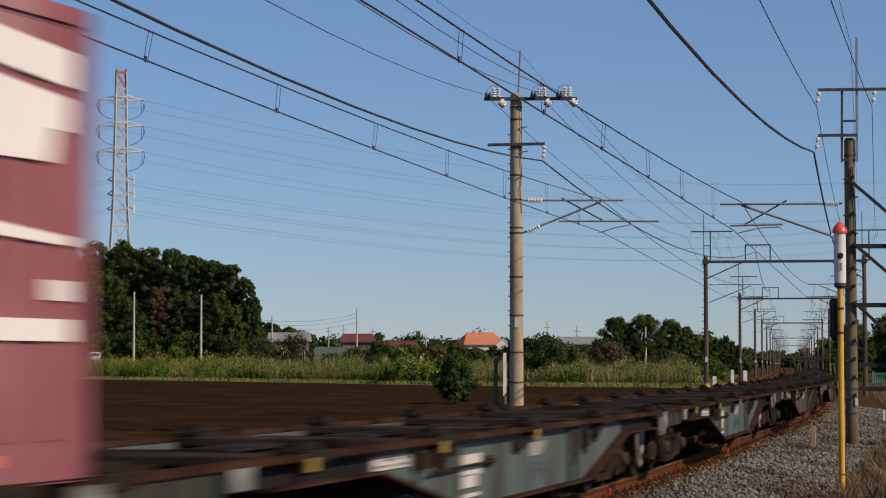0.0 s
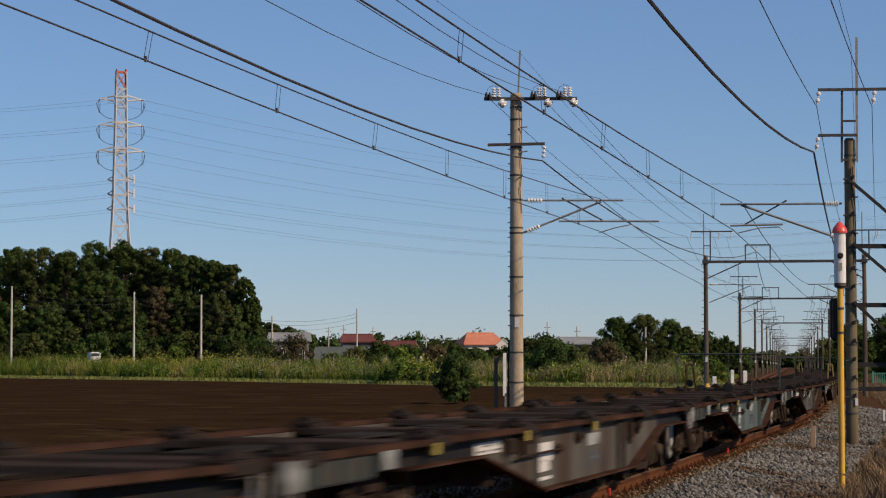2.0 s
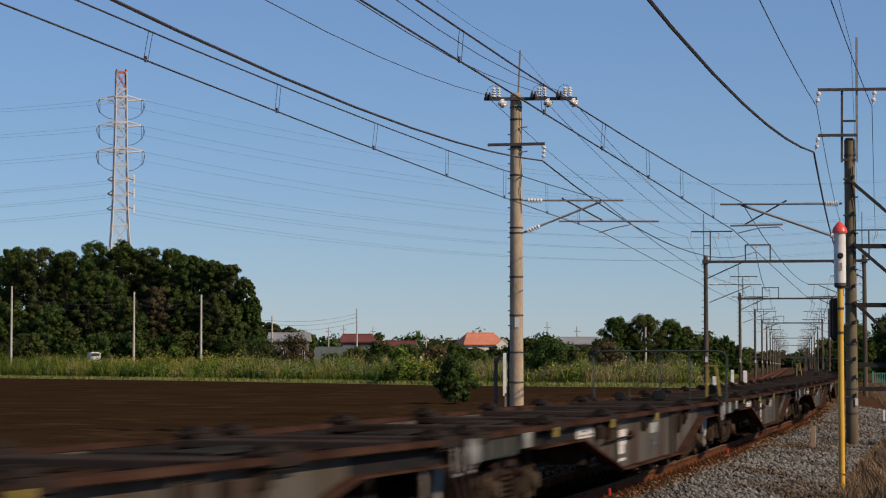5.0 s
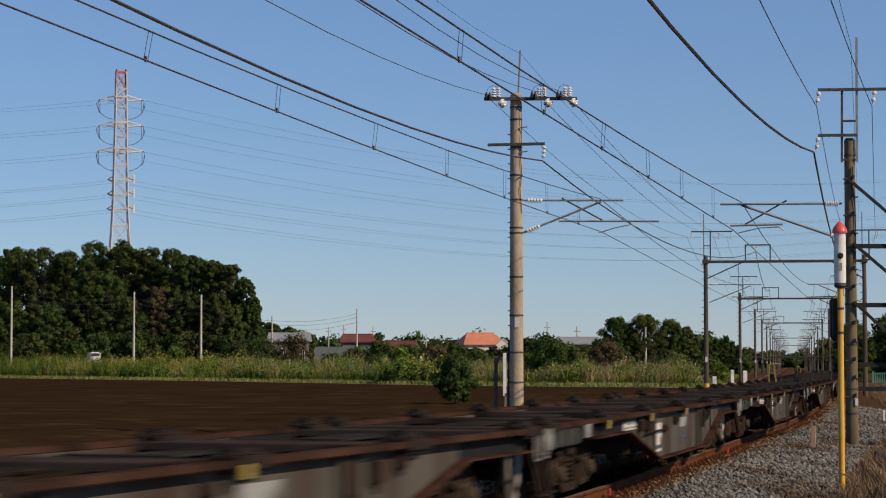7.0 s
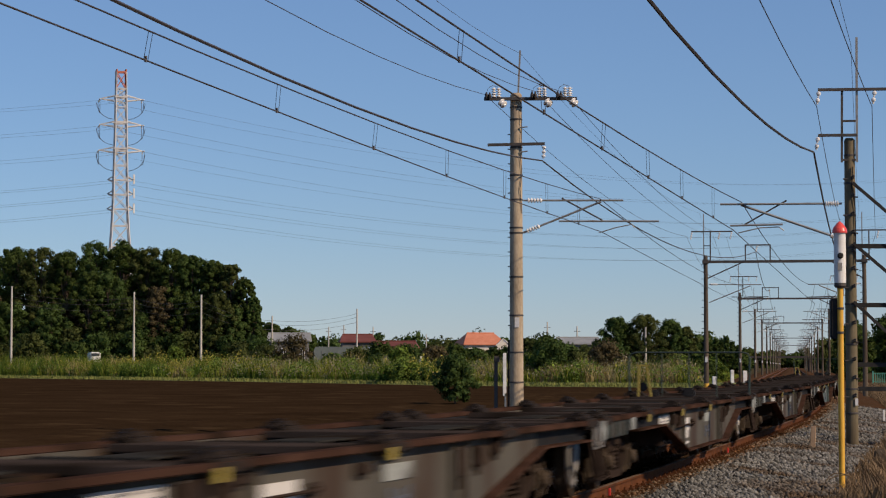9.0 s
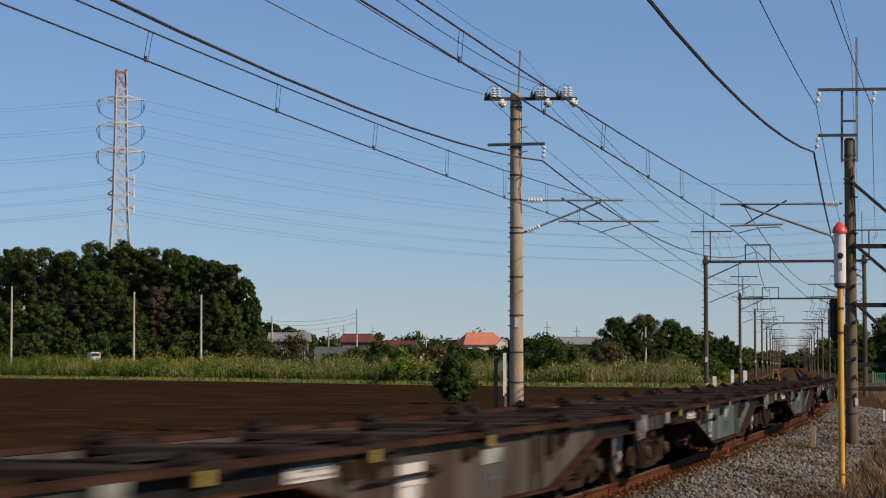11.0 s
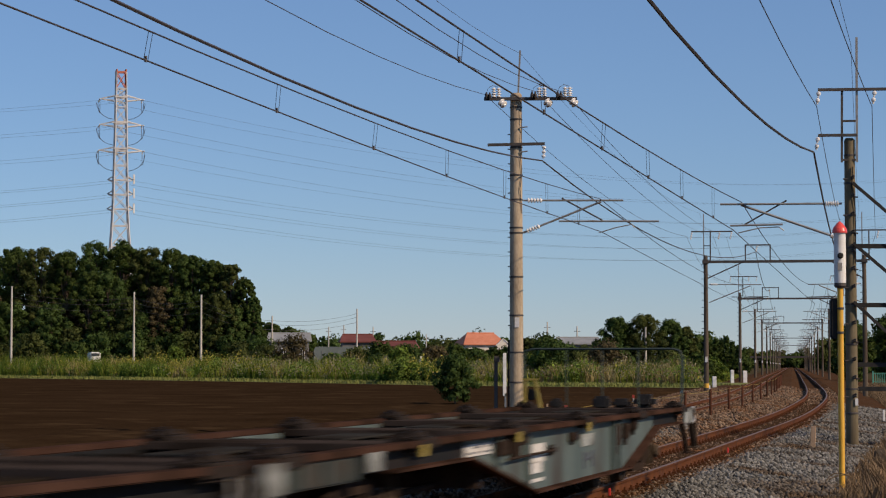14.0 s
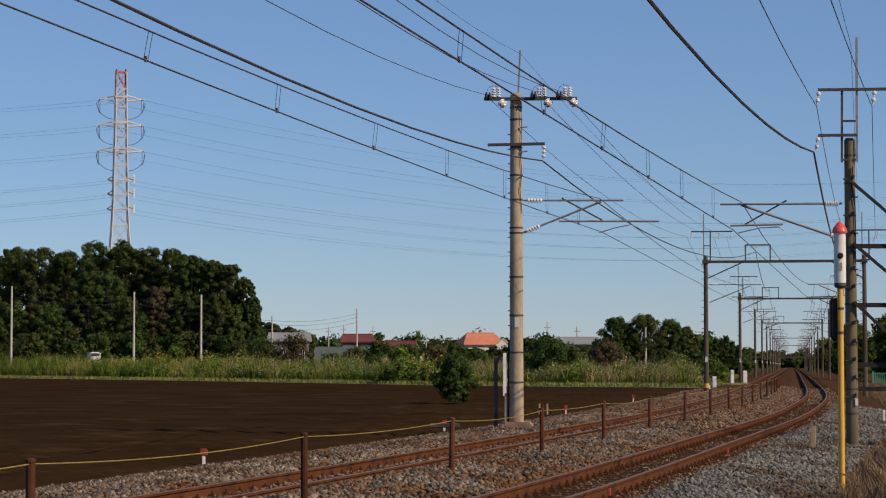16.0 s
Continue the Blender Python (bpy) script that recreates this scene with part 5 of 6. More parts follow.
        build_tree(x * 1.55, y, h, rnd.uniform(8, 12), (LEAF_DARK, LEAF_OLIVE, LEAF_MID)[k % 3], "distant tree in a low treeline", 420 + k, 14, 70, 0.45, 0.03, name="distant_tree", group="far treeline")
    for k in range(1, 12):
        build_tree(100 + k * 4.5, 560 + rnd.uniform(-30, 30), rnd.uniform(8, 13), 7.5, LEAF_DARK, "distant tree in a low treeline", 520 + k, 14, 70, 0.45, 0.03, name="distant_tree", group="far treeline")
    for k in range(18):
        build_tree(196 + k * 4.2, 1470 + rnd.uniform(-15, 15), rnd.uniform(8, 14), rnd.uniform(9, 13), (LEAF_OLIVE, LEAF_DARK)[k % 2], "distant tree in a low treeline", 540 + k, 14, 60, 0.8, 0.03, name="distant_tree", group="far treeline")
    # the lone bush in the field
    build_tree(0.62, 113, 2.75, 2.5, LEAF_MID, "lone dense evergreen bush in the tilled field", 77, 48, 110, 0.065, 0.16, name="bush", category="bush", group="bushes")


def blades(g, x, y, z, h, w, lean, material, name):
    """Upright bent blades: two quads each."""
    n = len(x)
    ang = g.uniform(0, 6.28, n)
    dx, dy = np.cos(ang) * w, np.sin(ang) * w
    lx, ly = g.normal(0, lean, n) * h, g.normal(0, lean, n) * h
    rows = []
    for f, k in ((0.0, 1.0), (0.55, 0.9), (1.0, 0.15)):
        cx, cy, cz = x + lx * f * f, y + ly * f * f, z + h * f
        rows.append(np.stack([cx - dx * k, cy - dy * k, cz], -1))
        rows.append(np.stack([cx + dx * k, cy + dy * k, cz], -1))
    pts = np.stack(rows, 1).reshape(-1, 3)
    q = np.array([(0, 1, 3, 2), (2, 3, 5, 4)])
    faces = (q[None] + 6 * np.arange(n)[:, None, None]).reshape(-1, 4)
    return quick_mesh(name, pts, faces, material)


def build_reeds():
    """The belt of reeds and weeds along the far edge of the field."""
    g = np.random.default_rng(11)
    n = 75000
    x = g.uniform(-80, 22.6, n)
    d = g.uniform(4.5, 26, n)
    y = np.interp(x, [-260, -160, -62, -40, -24.6, -10, -0.2, 6, 10.8, 18, 24], [330, 318, 305, 272, 249, 222, 205, 197, 192, 188, 180]) + d
    tall = np.array([0.5 + 0.5 * noise.noise((a * 0.22, b * 0.1, 0.0)) + 0.75 * noise.noise((a * 0.75, b * 0.25, 7.0)) for a, b in zip(x, y)])
    tall = np.clip(tall, 0.0, 1.3)
    h = (0.85 + 1.35 * tall) * g.uniform(0.6, 1.1, n) * np.clip(0.55 + d / 18, 0.5, 1.15) * np.interp(x, [-60, -20, 0, 20], [1.45, 1.25, 1.15, 1.1])
    z = -0.5 + GRADE * np.clip(y, 0, 300)
    hue = np.array([noise.noise((a * 0.45, b * 0.16, 21.0)) + 0.5 * noise.noise((a * 1.7, b * 0.5, 3.0)) for a, b in zip(x, y)]) + g.normal(0, 0.12, n) + np.interp(x, [-40, 5, 12, 27], [-0.10, 0.0, 0.30, 0.36])
    kinds = ((hue < -0.12, REED_DEEP, "reeds", "dark green reeds and weeds in clumps"), ((hue >= -0.12) & (hue < 0.28), REED, "reeds", "thick belt of tall green reeds and weeds"), (hue >= 0.28, REED_GOLD, "reeds", "tan and straw-coloured reeds in clumps"))
    for pick, material, name, label in kinds:
        tagged(new(name, blades(g, x[pick], y[pick], z[pick], h[pick], 0.036, 0.24, material, name)), label, "reeds", kind="stuff")
    m = (g.uniform(0, 1, n) < 0.42) & (((x > -26) & (x < -5)) | (x > 1.5) | (g.uniform(0, 1, n) < 0.08))
    c = np.stack([x, y, z + h * g.uniform(0.75, 1.05, n)], -1)[m]
    nor = np.tile((0.0, -1.0, 0.2), (len(c), 1))
    tagged(new("reed_plumes", quads(leaf_quads(g, c, nor, 0.10, 0.45), REED_PALE, "reed_plumes")), "pale seed plumes on the reeds", "reeds", kind="stuff")
    m = (g.uniform(0, 1, n) < 0.40) & (((x > -45) & (x < -22) & (d > 12)) | ((x > -6) & (x < 1)) | (g.uniform(0, 1, n) < 0.06))
    c = np.stack([x, y, z + h * g.uniform(0.8, 1.1, n)], -1)[m]
    nor = np.tile((0.0, -0.7, 0.6), (len(c), 1))
    tagged(new("yellow_weeds", quads(leaf_quads(g, c, nor, 0.11, 0.7), GOLDEN, "yellow_weeds")), "yellow flowering weeds among the reeds", "weeds", kind="stuff")
    # broad-leaved clumps at the front
    k = 42000
    x = g.uniform(-80, 22.6, k)
    lump = np.array([noise.noise((a * 0.35, 3.0, 0.0)) for a in x])
    keep = lump > -0.05
    x = x[keep]
    d = g.uniform(3.5, 20, len(x))
    y = np.interp(x, [-260, -160, -62, -40, -24.6, -10, -0.2, 6, 10.8, 18, 24], [330, 318, 305, 272, 249, 222, 205, 197, 192, 188, 180]) + d
    c = np.stack([x, y, -0.45 + GRADE * y + g.uniform(0, 1, len(x)) ** 1.5 * (1.7 + 2.2 * lump[keep])], -1)
    nor = np.tile((0.0, -0.6, 0.7), (len(c), 1))
    tagged(new("weeds", quads(leaf_quads(g, c, nor, 0.13, 0.6), LEAF_WEED, "weeds")), "dark green weeds in front of the reeds", "weeds", kind="stuff")
    # short grass on the verge
    n = 16000
    x, d = g.uniform(-80, 24, n), g.uniform(-1.2, 4.5, n)
    y = np.interp(x, [-260, -160, -62, -40, -24.6, -10, -0.2, 6, 10.8, 18, 24], [330, 318, 305, 272, 249, 222, 205, 197, 192, 188, 180]) + d
    tagged(new("verge_tufts", blades(g, x, y, -0.46 + GRADE * y, g.uniform(0.1, 0.5, n), 0.05, 0.3, VERGE, "verge_tufts")), "short pale green grass tufts along the field", "grass", kind="stuff")
    # green strip by the line, past the second portal
    n = 9000
    s, o = g.uniform(196, 340, n), g.uniform(-12, -8.6, n)
    px = np.interp(s, LINE_S, _x) + o * np.cos(np.interp(s, LINE_S, _turn))
    py = np.interp(s, LINE_S, _y) - o * np.sin(np.interp(s, LINE_S, _turn))
    h = g.uniform(0.3, 1.0, n) * np.interp(o, [-12, -8.6], [1.35, 0.4])
    tagged(new("trackside_weeds", blades(g, px, py, -0.6 + GRADE * np.clip(py, 0, 300), h, 0.04, 0.2, REED, "trackside_weeds")), "green and yellow weeds along the railway", "weeds", kind="stuff")
    # dry grass on the right bank
    n = 52000
    s, o = g.uniform(22, 170, n), 3.3 + np.abs(g.normal(0, 1.7, n))
    px = np.interp(s, LINE_S, _x) + o * np.cos(np.interp(s, LINE_S, _turn))
    py = np.interp(s, LINE_S, _y) - o * np.sin(np.interp(s, LINE_S, _turn))
    z = np.interp(o, [3.2, 4.8, 9.0], [-0.44, -0.53, -0.66]) + GRADE * py
    h = g.uniform(0.12, 0.75, n) * np.clip((o - 3.0) / 1.4, 0.2, 1.0)
    tagged(new("dry_grass", blades(g, px, py, z, h, 0.011, 0.35, DRY, "dry_grass")), "dry brown grass and stalks on the bank", "dry grass", kind="stuff")
    for k, (x, y, hh, bend) in enumerate(((5.9, 34.2, 0.55, 0.5), (6.7, 34.6, 0.5, -0.6), (7.0, 35.2, 0.8, 0.7), (6.9, 33.8, 0.6, 0.9))):
        bm = bmesh.new()
        sweep(bm, [(x + bend * t * t, y, -0.55 + hh * math.sin(t * 2.1)) for t in (i / 9 for i in range(10))], 0.008, 5)
        thing("dry_stalk", bm, DRY, "long pale bent dry stalk", "stalk", "dry stalks")


build_wood()
build_hedges()
build_reeds()


# ---- trackside things ----
def build_rope_posts():
    tops = []
    bm = bmesh.new()
    lathe(bm, [(0.042, -0.3), (0.042, 0.80), (0.05, 0.805), (0.05, 0.83), (0.03, 0.845)], 10)
    me = mesh_of("post", bm, POSTRUST)
    for k in range(-3, 22):
        s = 1.6 + 7.45 * k
        p = track(s, -2.3, 0.0)
        ob = new("rope_post", me)
        ob.matrix_world = Matrix.Translation(p) @ Matrix.Rotation(random.uniform(-0.02, 0.02), 4, "Y")
        tagged(ob, "rusty steel post carrying a rope between the tracks", "post", "rope posts")
        tops.append(p + Vector((0, 0, 0.79)))
    for a, b in zip(tops, tops[1:]):
        bm = bmesh.new()
        sweep(bm, sag_line([a, b], [random.uniform(0.02, 0.07)], 12), 0.0065, 5)
        thing("rope", bm, ROPE, "frayed yellow rope slung between rusty posts", "rope", "ropes")


def build_beacon():
    """Yellow post with a white lamp housing under a red cap."""
    m = Matrix.Translation((6.57, 36, 0))
    ob = empty("warning_beacon", m, "yellow steel post with a white red-capped warning lamp", "beacon")
    one(ob, "post", YELLOW, lambda bm: lathe(bm, [(0.05, -0.62), (0.05, 2.98), (0.045, 3.0)], 18))
    one(ob, "housing", WHITE, lambda bm: lathe(bm, [(0.06, 2.98), (0.095, 3.03), (0.098, 3.1), (0.098, 3.88), (0.09, 3.9)], 24), "white cylinder housing")
    one(ob, "cap", RED, lambda bm: lathe(bm, [(0.125, 3.87), (0.125, 3.90), (0.11, 3.95), (0.05, 4.03), (0.015, 4.06)], 24), "red cap")
    one(ob, "base_ring", STEEL, lambda bm: lathe(bm, [(0.075, 2.96), (0.1, 2.99), (0.1, 3.04), (0.085, 3.05)], 20))
    one(ob, "lens", BLACK, lambda bm: lathe(bm, [(0.05, 0), (0.05, 0.02), (0.03, 0.035)], 16, Matrix.Translation((-0.01, -0.09, 3.49)) @ Matrix.Rotation(math.pi / 2, 4, "X")))
    one(ob, "plate", GALV, lambda bm: box(bm, (-0.02, -0.098, 3.31), (0.07, 0.012, 0.13)))
    one(ob, "control_box", BLACK, lambda bm: corner_box(bm, (-0.09, 0.1, 2.45), (0.13, 0.16, 0.66), 0.02))
    for z in (2.62, 2.22):
        one(ob, "clamp", STEEL, lambda bm: lathe(bm, [(0.052, z - 0.02), (0.06, z - 0.015), (0.06, z + 0.015), (0.052, z + 0.02)], 16))


def marker(x, y, z, h, label, cap, w=0.09):
    ob = empty("field_marker", Matrix.Translation((x, y, z)), label, "marker", "field markers")
    one(ob, "stake", WHITE, lambda bm: corner_box(bm, (0, 0, h * 0.3), (w * 0.7, w * 0.7, h * 0.6), 0.01))
    one(ob, "cap", cap, lambda bm: corner_box(bm, (0, 0, h * 0.74), (w * 1.5, w * 1.1, h * 0.34), 0.015))


DULLRED = mat("faded_red_paint", (0.26, 0.04, 0.03), (0.38, 0.07, 0.05), 0.7, scale=4, fine=40, bump=0.1)


def build_trackside():
    marker(-4.95, 45.2, -0.42, 0.42, "red-capped white boundary stake by the ballast", DULLRED, 0.1)
    marker(0.04, 68, -0.40, 0.42, "red-capped white boundary stake by the ballast", DULLRED, 0.1)
    marker(4.95, 88, -0.42, 0.55, "red-capped white boundary stake by the ballast", DULLRED)
    marker(10.2, 117, -0.40, 0.55, "red-capped white boundary stake by the ballast", DULLRED)
    for k in range(4):
        bm = bmesh.new()
        corner_box(bm, (0, 0, 0.25), (0.07, 0.05, 0.5), 0.008)
        thing("stake", bm, POSTRUST if k % 2 else WOOD, "short orange-tipped wooden stake in the field", "stake", "field stakes", m=Matrix.Translation((3.98 + 0.16 * k, 90, -0.40)))
    bm = bmesh.new()
    corner_box(bm, (0, 0, 0.22), (0.12, 0.11, 0.72), 0.01)
    thing("wooden_stake", bm, WOOD, "weathered square wooden stake in the ballast", "stake", m=track_pose(41.8, 2.05, -0.35) @ Matrix.Rotation(0.05, 4, "X"))
    for s, off, mt in ((33.5, 0.95, RED), (19.5, 0.9, RED), (9.5, -3.9, ORANGE)):
        bm = bmesh.new()
        corner_box(bm, (0, 0, 0.02), (0.035, 0.035, 0.1), 0.008)
        thing("rail_marker", bm, mt, "small bright marker peg beside the rail", "marker", "rail markers", m=track_pose(s, off, -0.02))
    # boards and cabinets along the far side
    for x, y, z, w, h in ((20.9, 168, -0.2, 0.30, 1.25), (24.8, 187, -0.2, 0.28, 1.7), (27.0, 195, 0.3, 0.36, 1.1), (17.8, 146, -0.2, 0.14, 0.75), (15.2, 139, -0.3, 0.16, 0.55)):
        ob = empty("trackside_cabinet", Matrix.Translation((x, y, z - 0.3)), "plain white trackside cabinet beside the line", "cabinet", "cabinets")
        one(ob, "body", WHITE, lambda bm: corner_box(bm, (0, 0, h / 2 + 0.1), (w, 0.25, h), 0.02))
        one(ob, "foot", CONCRETE, lambda bm: corner_box(bm, (0, 0, 0.02), (w * 1.2, 0.32, 0.25), 0.02))
    # white board and dark post beside the near concrete pole
    ob = empty("sign_post", Matrix.Translation((1.74, 61.6, 0)), "tall narrow white board on a post beside the pole", "sign")
    one(ob, "board", WHITE, lambda bm: corner_box(bm, (0, 0, 1.42), (0.10, 0.05, 1.22), 0.01))
    one(ob, "post", GALV, lambda bm: corner_box(bm, (0.02, 0, 0.35), (0.06, 0.05, 1.1), 0.01))
    bm = bmesh.new()
    corner_box(bm, (0, 0, 0.9), (0.10, 0.1, 2.3), 0.015)
    corner_box(bm, (0.03, -0.05, 1.95), (0.14, 0.1, 0.16), 0.02)
    thing("old_post", bm, STEEL, "dark weathered post beside the concrete pole", "post", m=Matrix.Translation((1.5, 61.8, -0.1)))
    bm = bmesh.new()
    corner_box(bm, (0, 0, 0), (0.9, 0.5, 0.12), 0.02)
    thing("concrete_slab", bm, DARKCONC, "small worn concrete slab lying on the ballast", "slab", m=Matrix.Translation((0.05, 65.5, -0.12)))
    # old concrete stubs and boards on the bank
    for x, y, w, h, lean in ((8.75, 44, 0.34, 0.75, 0.15), (10.4, 50, 0.3, 0.65, -0.1), (7.85, 41, 0.22, 0.5, 0.35)):
        bm = bmesh.new()
        corner_box(bm, (0, 0, h / 2), (w, 0.25, h), 0.04)
        for v in bm.verts:
            v.co.x += 0.05 * math.sin(9 * v.co.z + 5 * v.co.y)
        thing("concrete_stub", bm, DARKCONC, "broken grey concrete stub among dry grass", "concrete block", "concrete stubs", m=Matrix.Translation((x, y, -0.75)) @ Matrix.Rotation(lean, 4, "Y"))
    bm = bmesh.new()
    corner_box(bm, (0, 0, 0.3), (0.07, 0.06, 0.75), 0.01)
    thing("white_peg", bm, WHITE, "short white peg on the bank", "peg", m=Matrix.Translation((15.35, 76, -0.55)))
    ob = empty("mesh_fence", Matrix.Translation((37.5, 190, -0.7)), "green panel fence beyond the slim poles", "fence")
    for k in range(4):
        one(ob, "panel", GREEN, lambda bm: [beam(bm, (k * 1.9 + i * 0.19, 0, 0.1), (k * 1.9 + i * 0.19, 0, 1.7), 0.06, 0.03) for i in range(10)] + [beam(bm, (k * 1.9, 0, z), (k * 1.9 + 1.8, 0, z), 0.06, 0.05) for z in (0.2, 0.95, 1.7)])
        one(ob, "post", GREEN, lambda bm: box(bm, (k * 1.9 - 0.05, 0, 0.9), (0.09, 0.09, 2.0)))


PALE_POLE = mat("pale_pole_concrete", (0.40, 0.37, 0.32), (0.55, 0.52, 0.46), 0.85, scale=0.8, fine=10, bump=0.1)
GREEN = mat("green_fence_paint", (0.05, 0.22, 0.16), (0.09, 0.30, 0.22), 0.6, scale=2, fine=20, bump=0.05)
ROOF_ORANGE = mat("orange_roof_tiles", (0.4675, 0.1615, 0.0850), (0.5950, 0.2422, 0.1445), 0.75, scale=0.7, fine=6, bump=0.3)
ROOF_GREY = mat("grey_roof", (0.1840, 0.1898, 0.1840), (0.3105, 0.3105, 0.2990), 0.6, scale=0.5, fine=5, bump=0.2)
ROOF_RED = mat("dull_red_roof", (0.1190, 0.0385, 0.0315), (0.1820, 0.0630, 0.0490), 0.7, scale=0.5, fine=5, bump=0.2)
PLASTER = mat("pale_plaster", (0.50, 0.46, 0.40), (0.64, 0.60, 0.54), 0.85, scale=0.6, fine=8, bump=0.1)
SHEDWALL = mat("pale_grey_sheet_wall", (0.24, 0.26, 0.28), (0.36, 0.38, 0.40), 0.6, scale=0.6, fine=8, bump=0.1)
DARKWALL = mat("dark_wall", (0.10, 0.10, 0.10), (0.18, 0.175, 0.165), 0.8, scale=0.6, fine=8, bump=0.1)
GLASSY = mat("window_glass", (0.02, 0.025, 0.03), (0.05, 0.055, 0.06), 0.1, scale=1, fine=8, bump=0)
FILM = mat("greenhouse_film", (0.1100, 0.1265, 0.1210), (0.1650, 0.1815, 0.1705), 0.35, scale=0.6, fine=5, bump=0.1)


# ---- houses and sheds ----
def build_house(x, y, z0, ln, dp, wall_h, roof_h, turn, wall, roof, label, hip=0.0, over=0.5, windows=3):
    """Walls with door and windows under a pitched roof; hip draws the ridge in at both ends."""
    h = empty("house", Matrix.Translation((x, y, z0)) @ Matrix.Rotation(turn, 4, "Z"), label, "house", "houses")
    one(h, "wall", wall, lambda bm: box(bm, (0, 0, wall_h / 2), (ln, dp, wall_h)))
    bm = bmesh.new()
    a, d = ln / 2 + over, dp / 2 + over
    lo = [bm.verts.new(p) for p in ((-a, -d, wall_h - 0.15), (a, -d, wall_h - 0.15), (a, d, wall_h - 0.15), (-a, d, wall_h - 0.15))]
    up = [bm.verts.new(p) for p in ((-a, -d, wall_h + 0.05), (a, -d, wall_h + 0.05), (a, d, wall_h + 0.05), (-a, d, wall_h + 0.05))]
    r0, r1 = bm.verts.new((-a + hip, 0, wall_h + roof_h)), bm.verts.new((a - hip, 0, wall_h + roof_h))
    for f in ((lo[3], lo[2], lo[1], lo[0]), (lo[0], lo[1], up[1], up[0]), (lo[1], lo[2], up[2], up[1]), (lo[2], lo[3], up[3], up[2]), (lo[3], lo[0], up[0], up[3]), (up[0], up[1], r1, r0), (up[2], up[3], r0, r1), (up[1], up[2], r1), (up[3], up[0], r0)):
        bm.faces.new(f)
    part("roof", bm, roof, h)
    one(h, "ridge", roof, lambda bm: rod(bm, (-a + hip, 0, wall_h + roof_h), (a - hip, 0, wall_h + roof_h), 0.14))
    for k in range(windows):
        wx = -ln / 2 + (k + 0.5) * ln / windows
        w = one(h, "window", GLASSY, lambda bm: box(bm, (wx, -dp / 2, wall_h * 0.62), (ln / windows * 0.45, 0.06, wall_h * 0.3)))
        one(w, "window_frame", WHITE, lambda bm: [box(bm, (wx, -dp / 2 - 0.03, wall_h * 0.62 + e * wall_h * 0.16), (ln / windows * 0.5, 0.08, 0.08)) for e in (-1, 1)] + [box(bm, (wx + e * ln / windows * 0.235, -dp / 2 - 0.03, wall_h * 0.62), (0.08, 0.08, wall_h * 0.34)) for e in (-1, 0, 1)])
    return h


def build_houses():
    h = build_house(7.2, 420, -0.3, 7.8, 7.0, 6.0, 2.2, 0.25, PLASTER, ROOF_ORANGE, "two-storey house with an orange tiled roof behind bushes", hip=1.7)
    one(h, "gable", PLASTER, lambda bm: extrude_outline(bm, [(2.2, 4.2), (4.6, 4.2), (4.6, 5.9), (3.4, 7.0), (2.2, 5.9)], -4.2, -2.5), "pale gable")
    one(h, "verge_board", WHITE, lambda bm: [beam(bm, (1.9, -4.25, 5.75), (3.4, -4.25, 7.1), 0.24, 0.12), beam(bm, (4.9, -4.25, 5.75), (3.4, -4.25, 7.1), 0.24, 0.12)])
    build_house(-29.6, 420, -0.3, 7.2, 6.5, 6.7, 1.5, 0.0, DARKWALL, ROOF_GREY, "dark house with a long grey roof behind bushes", windows=4)
    build_house(-16.9, 430, -0.3, 6.2, 6, 6.6, 1.5, 0.1, DARKWALL, ROOF_RED, "house with a dull red roof among trees", hip=0.6)
    build_house(-9.3, 435, -0.3, 7.6, 6, 5.5, 1.3, -0.1, DARKWALL, ROOF_RED, "low house with a dull red roof among trees", hip=0.4)
    build_house(26.5, 430, -0.3, 7.4, 7, 6.2, 1.3, 0.05, DARKWALL, ROOF_GREY, "wide building with a low grey roof", windows=4)
    build_house(35.4, 345, -0.3, 5.0, 4, 4.1, 0.6, 0.0, SHEDWALL, ROOF_GREY, "low grey shed behind the reeds", over=0.2, windows=2)
    gh = empty("greenhouse", Matrix.Translation((-15.3, 330, -0.3)), "long low greenhouse covered with dull film", "greenhouse")
    bm = bmesh.new()
    extrude_outline(bm, [(-4.3, 0), (4.3, 0), (4.3, 4.2), (4.0, 4.8), (-4.0, 4.8), (-4.3, 4.2)], 0, 6)
    part("cover", bm, FILM, gh)
    for k in range(8):
        one(gh, "hoop", GALV, lambda bm: box(bm, (-4.2 + k * 1.2, -0.03, 2.1), (0.06, 0.05, 4.2)))


def build_utility_pole(x, y, h, label, arm=True):
    p = empty("utility_pole", Matrix.Translation((x, y, rise(y) - 0.7)), label, "pole", "utility poles")
    one(p, "shaft", PALE_POLE, lambda bm: rod(bm, (0, 0, 0), (0, 0, h + 0.4), 0.19, 0.13, 10))
    if arm:
        one(p, "crossarm", STEEL, lambda bm: box(bm, (0, 0, h - 0.7), (1.3, 0.08, 0.08)))
        for d in (-0.5, 0.5):
            one(p, "insulator", PORCELAIN, lambda bm: insulator(bm, (d, 0, h - 0.66), (d, 0, h - 0.4), 0.06, 2))


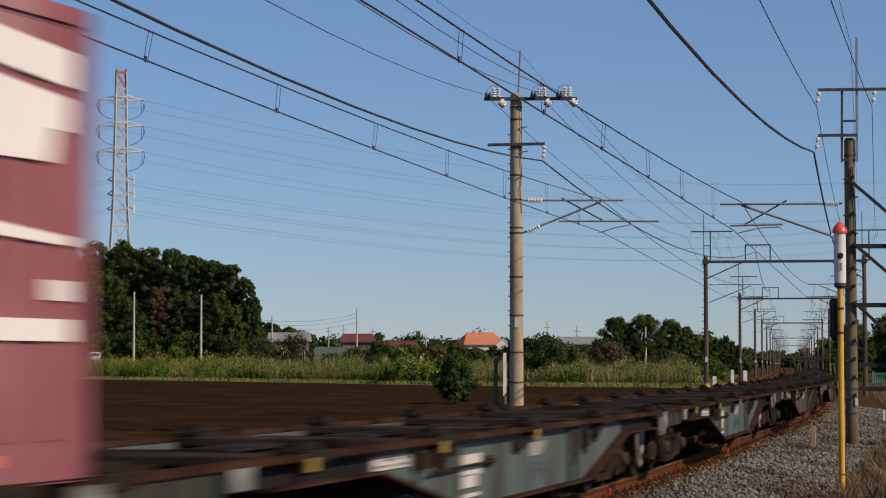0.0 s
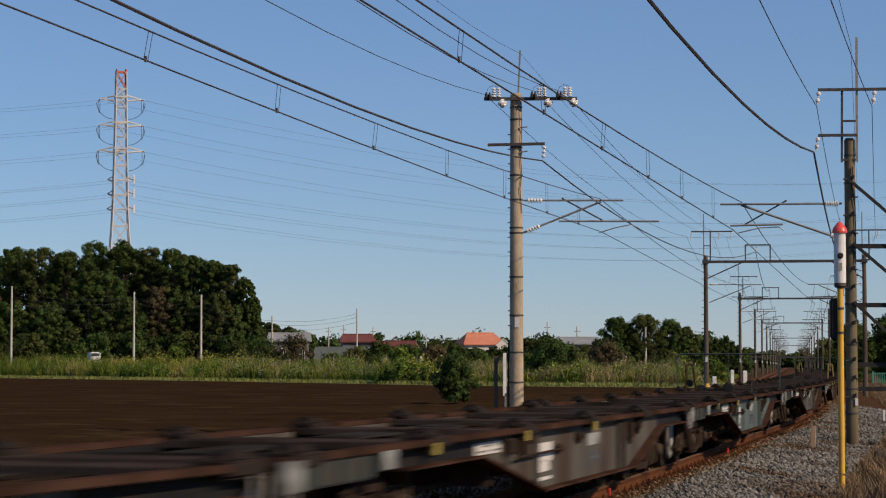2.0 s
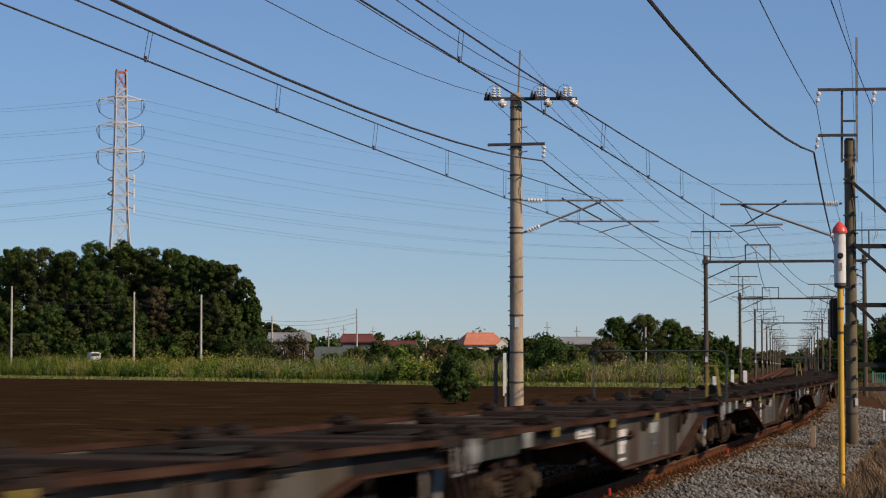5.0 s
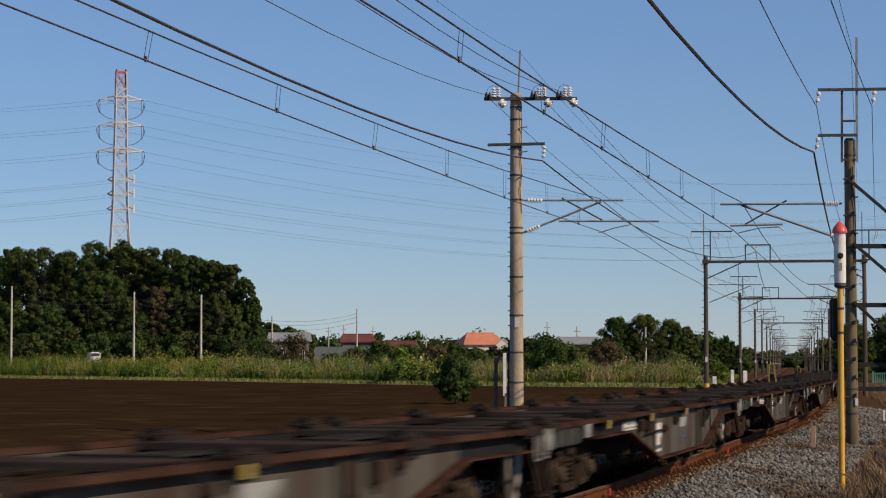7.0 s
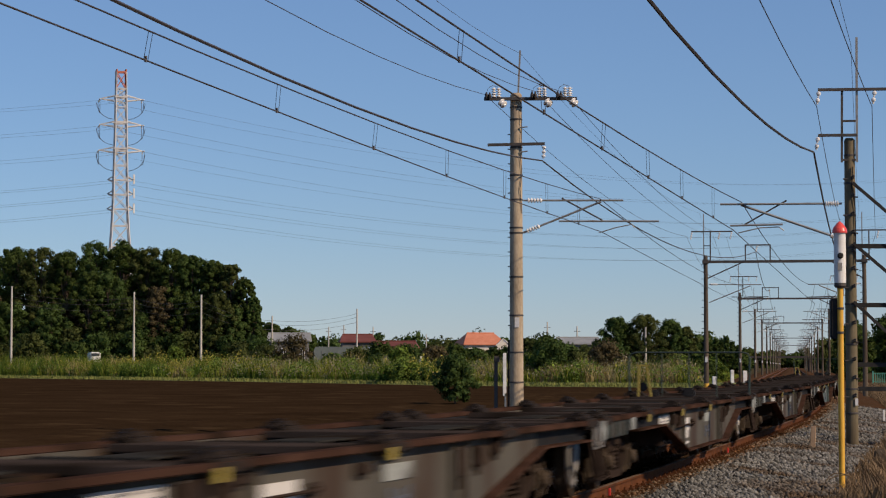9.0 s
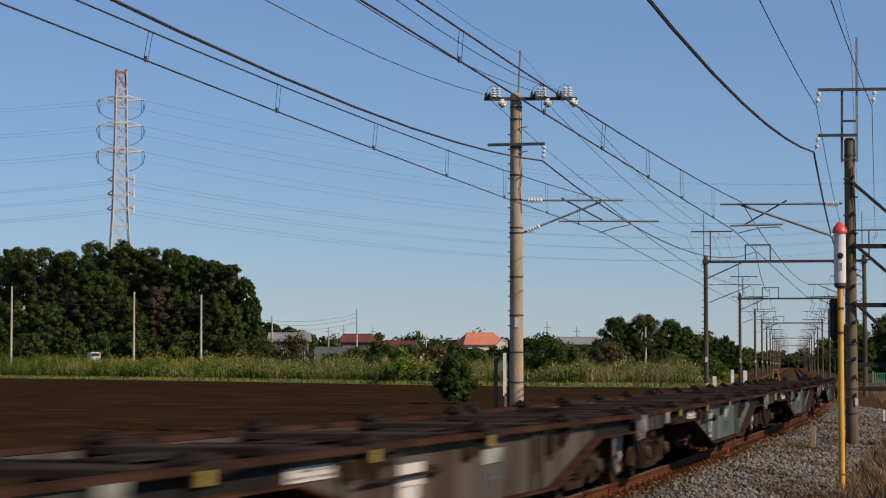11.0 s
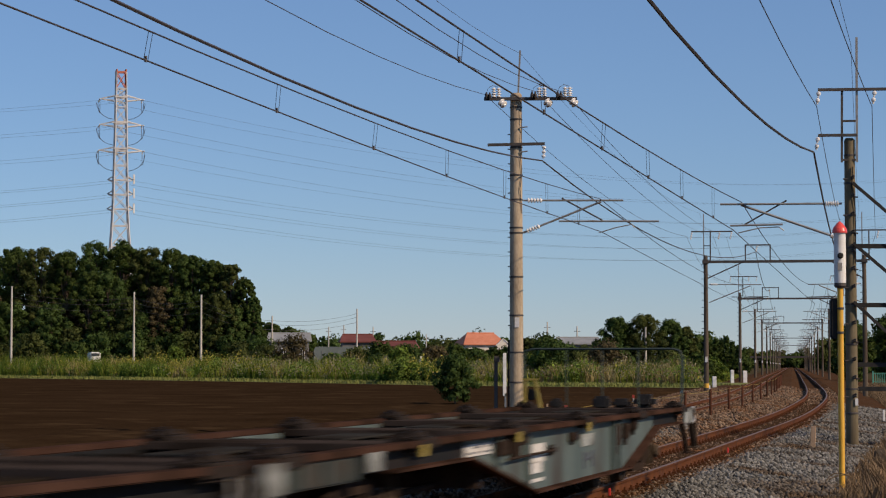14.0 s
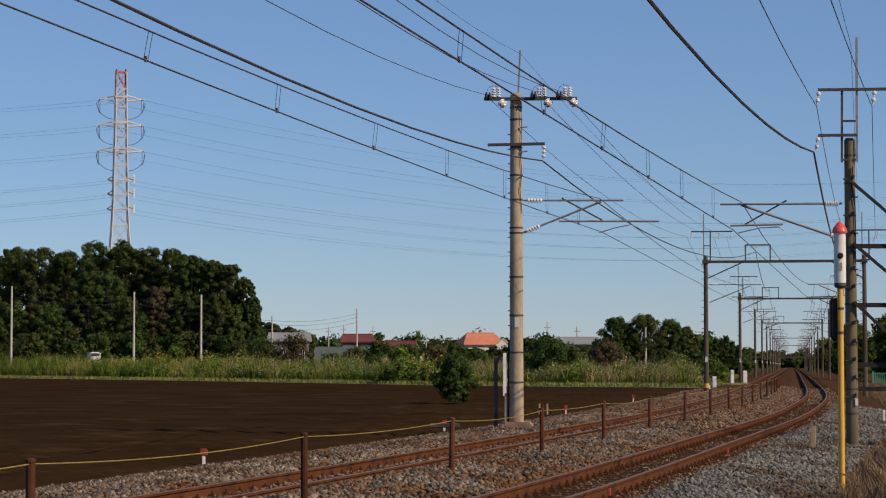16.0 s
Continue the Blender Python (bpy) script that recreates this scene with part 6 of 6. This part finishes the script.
def build_distance():
    pale = "pale concrete utility pole standing before the trees"
    poles = [(-63.0, 318, 13.2), (-45.4, 320, 12.4), (-34.2, 308, 11.6), (-30.2, 385, 10.4), (-15.8, 400, 12.0)]
    for x, y, h in poles:
        build_utility_pole(x, y, h, pale, False)
    for x, y, h in ((-26.5, 505, 10.6), (-23.0, 505, 11), (-16.2, 505, 10.6), (20.6, 430, 10.2), (30.5, 328, 7.4), (28.0, 455, 9.8), (-4, 520, 9)):
        build_utility_pole(x, y, h, "slender utility pole among houses and trees")
    for a, b in zip(poles, poles[1:]):
        for z in (-0.8, -1.5, -2.4):
            bm = bmesh.new()
            sweep(bm, sag_line([(a[0], a[1], a[2] + z), (b[0], b[1], b[2] + z)], [0.7], 8), 0.022, 4)
            thing("service_line", bm, WIRE, "thin dark cable between utility poles", "cable", "service lines")
    # overbridge far down the line
    ob = empty("overbridge", Matrix.Translation((99, 660, 0.2)) @ Matrix.Rotation(-0.16, 4, "Z"), "dark overbridge crossing the railway far away", "bridge")
    one(ob, "deck", STEEL, lambda bm: box(bm, (4, 0, 4.0), (20, 3, 0.6)))
    for x in (-4, 12):
        one(ob, "pier", DARKCONC, lambda bm: corner_box(bm, (x, 0, 1.7), (1.0, 2.4, 4.4), 0.08))
    # white van roof seen over the weeds
    v = empty("parked_van", Matrix.Translation((-50.6, 316, 1.5)) @ Matrix.Rotation(0.3, 4, "Z"), "small white van parked behind tall weeds", "van")
    one(v, "body", WHITE, lambda bm: corner_box(bm, (0, 0, 1.35), (1.5, 3.2, 1.5), 0.18))
    one(v, "windscreen", GLASSY, lambda bm: corner_box(bm, (0, -1.58, 1.7), (1.2, 0.1, 0.5), 0.04))
    for sx in (-0.65, 0.65):
        for sy in (-1.1, 1.1):
            one(v, "wheel", BLACK, lambda bm: rod(bm, (sx - 0.1, sy, 0.3), (sx + 0.1, sy, 0.3), 0.3, None, 16))
    bm = bmesh.new()
    lathe(bm, [(0.16, -0.8), (0.16, 2.6), (0.1, 2.75)], 12)
    thing("white_post", bm, WHITE, "stout white post beside the weeds", "post", m=Matrix.Translation((-2.35, 232, -0.1)))


build_rope_posts()
build_beacon()
build_trackside()
build_houses()
build_distance()


motions()
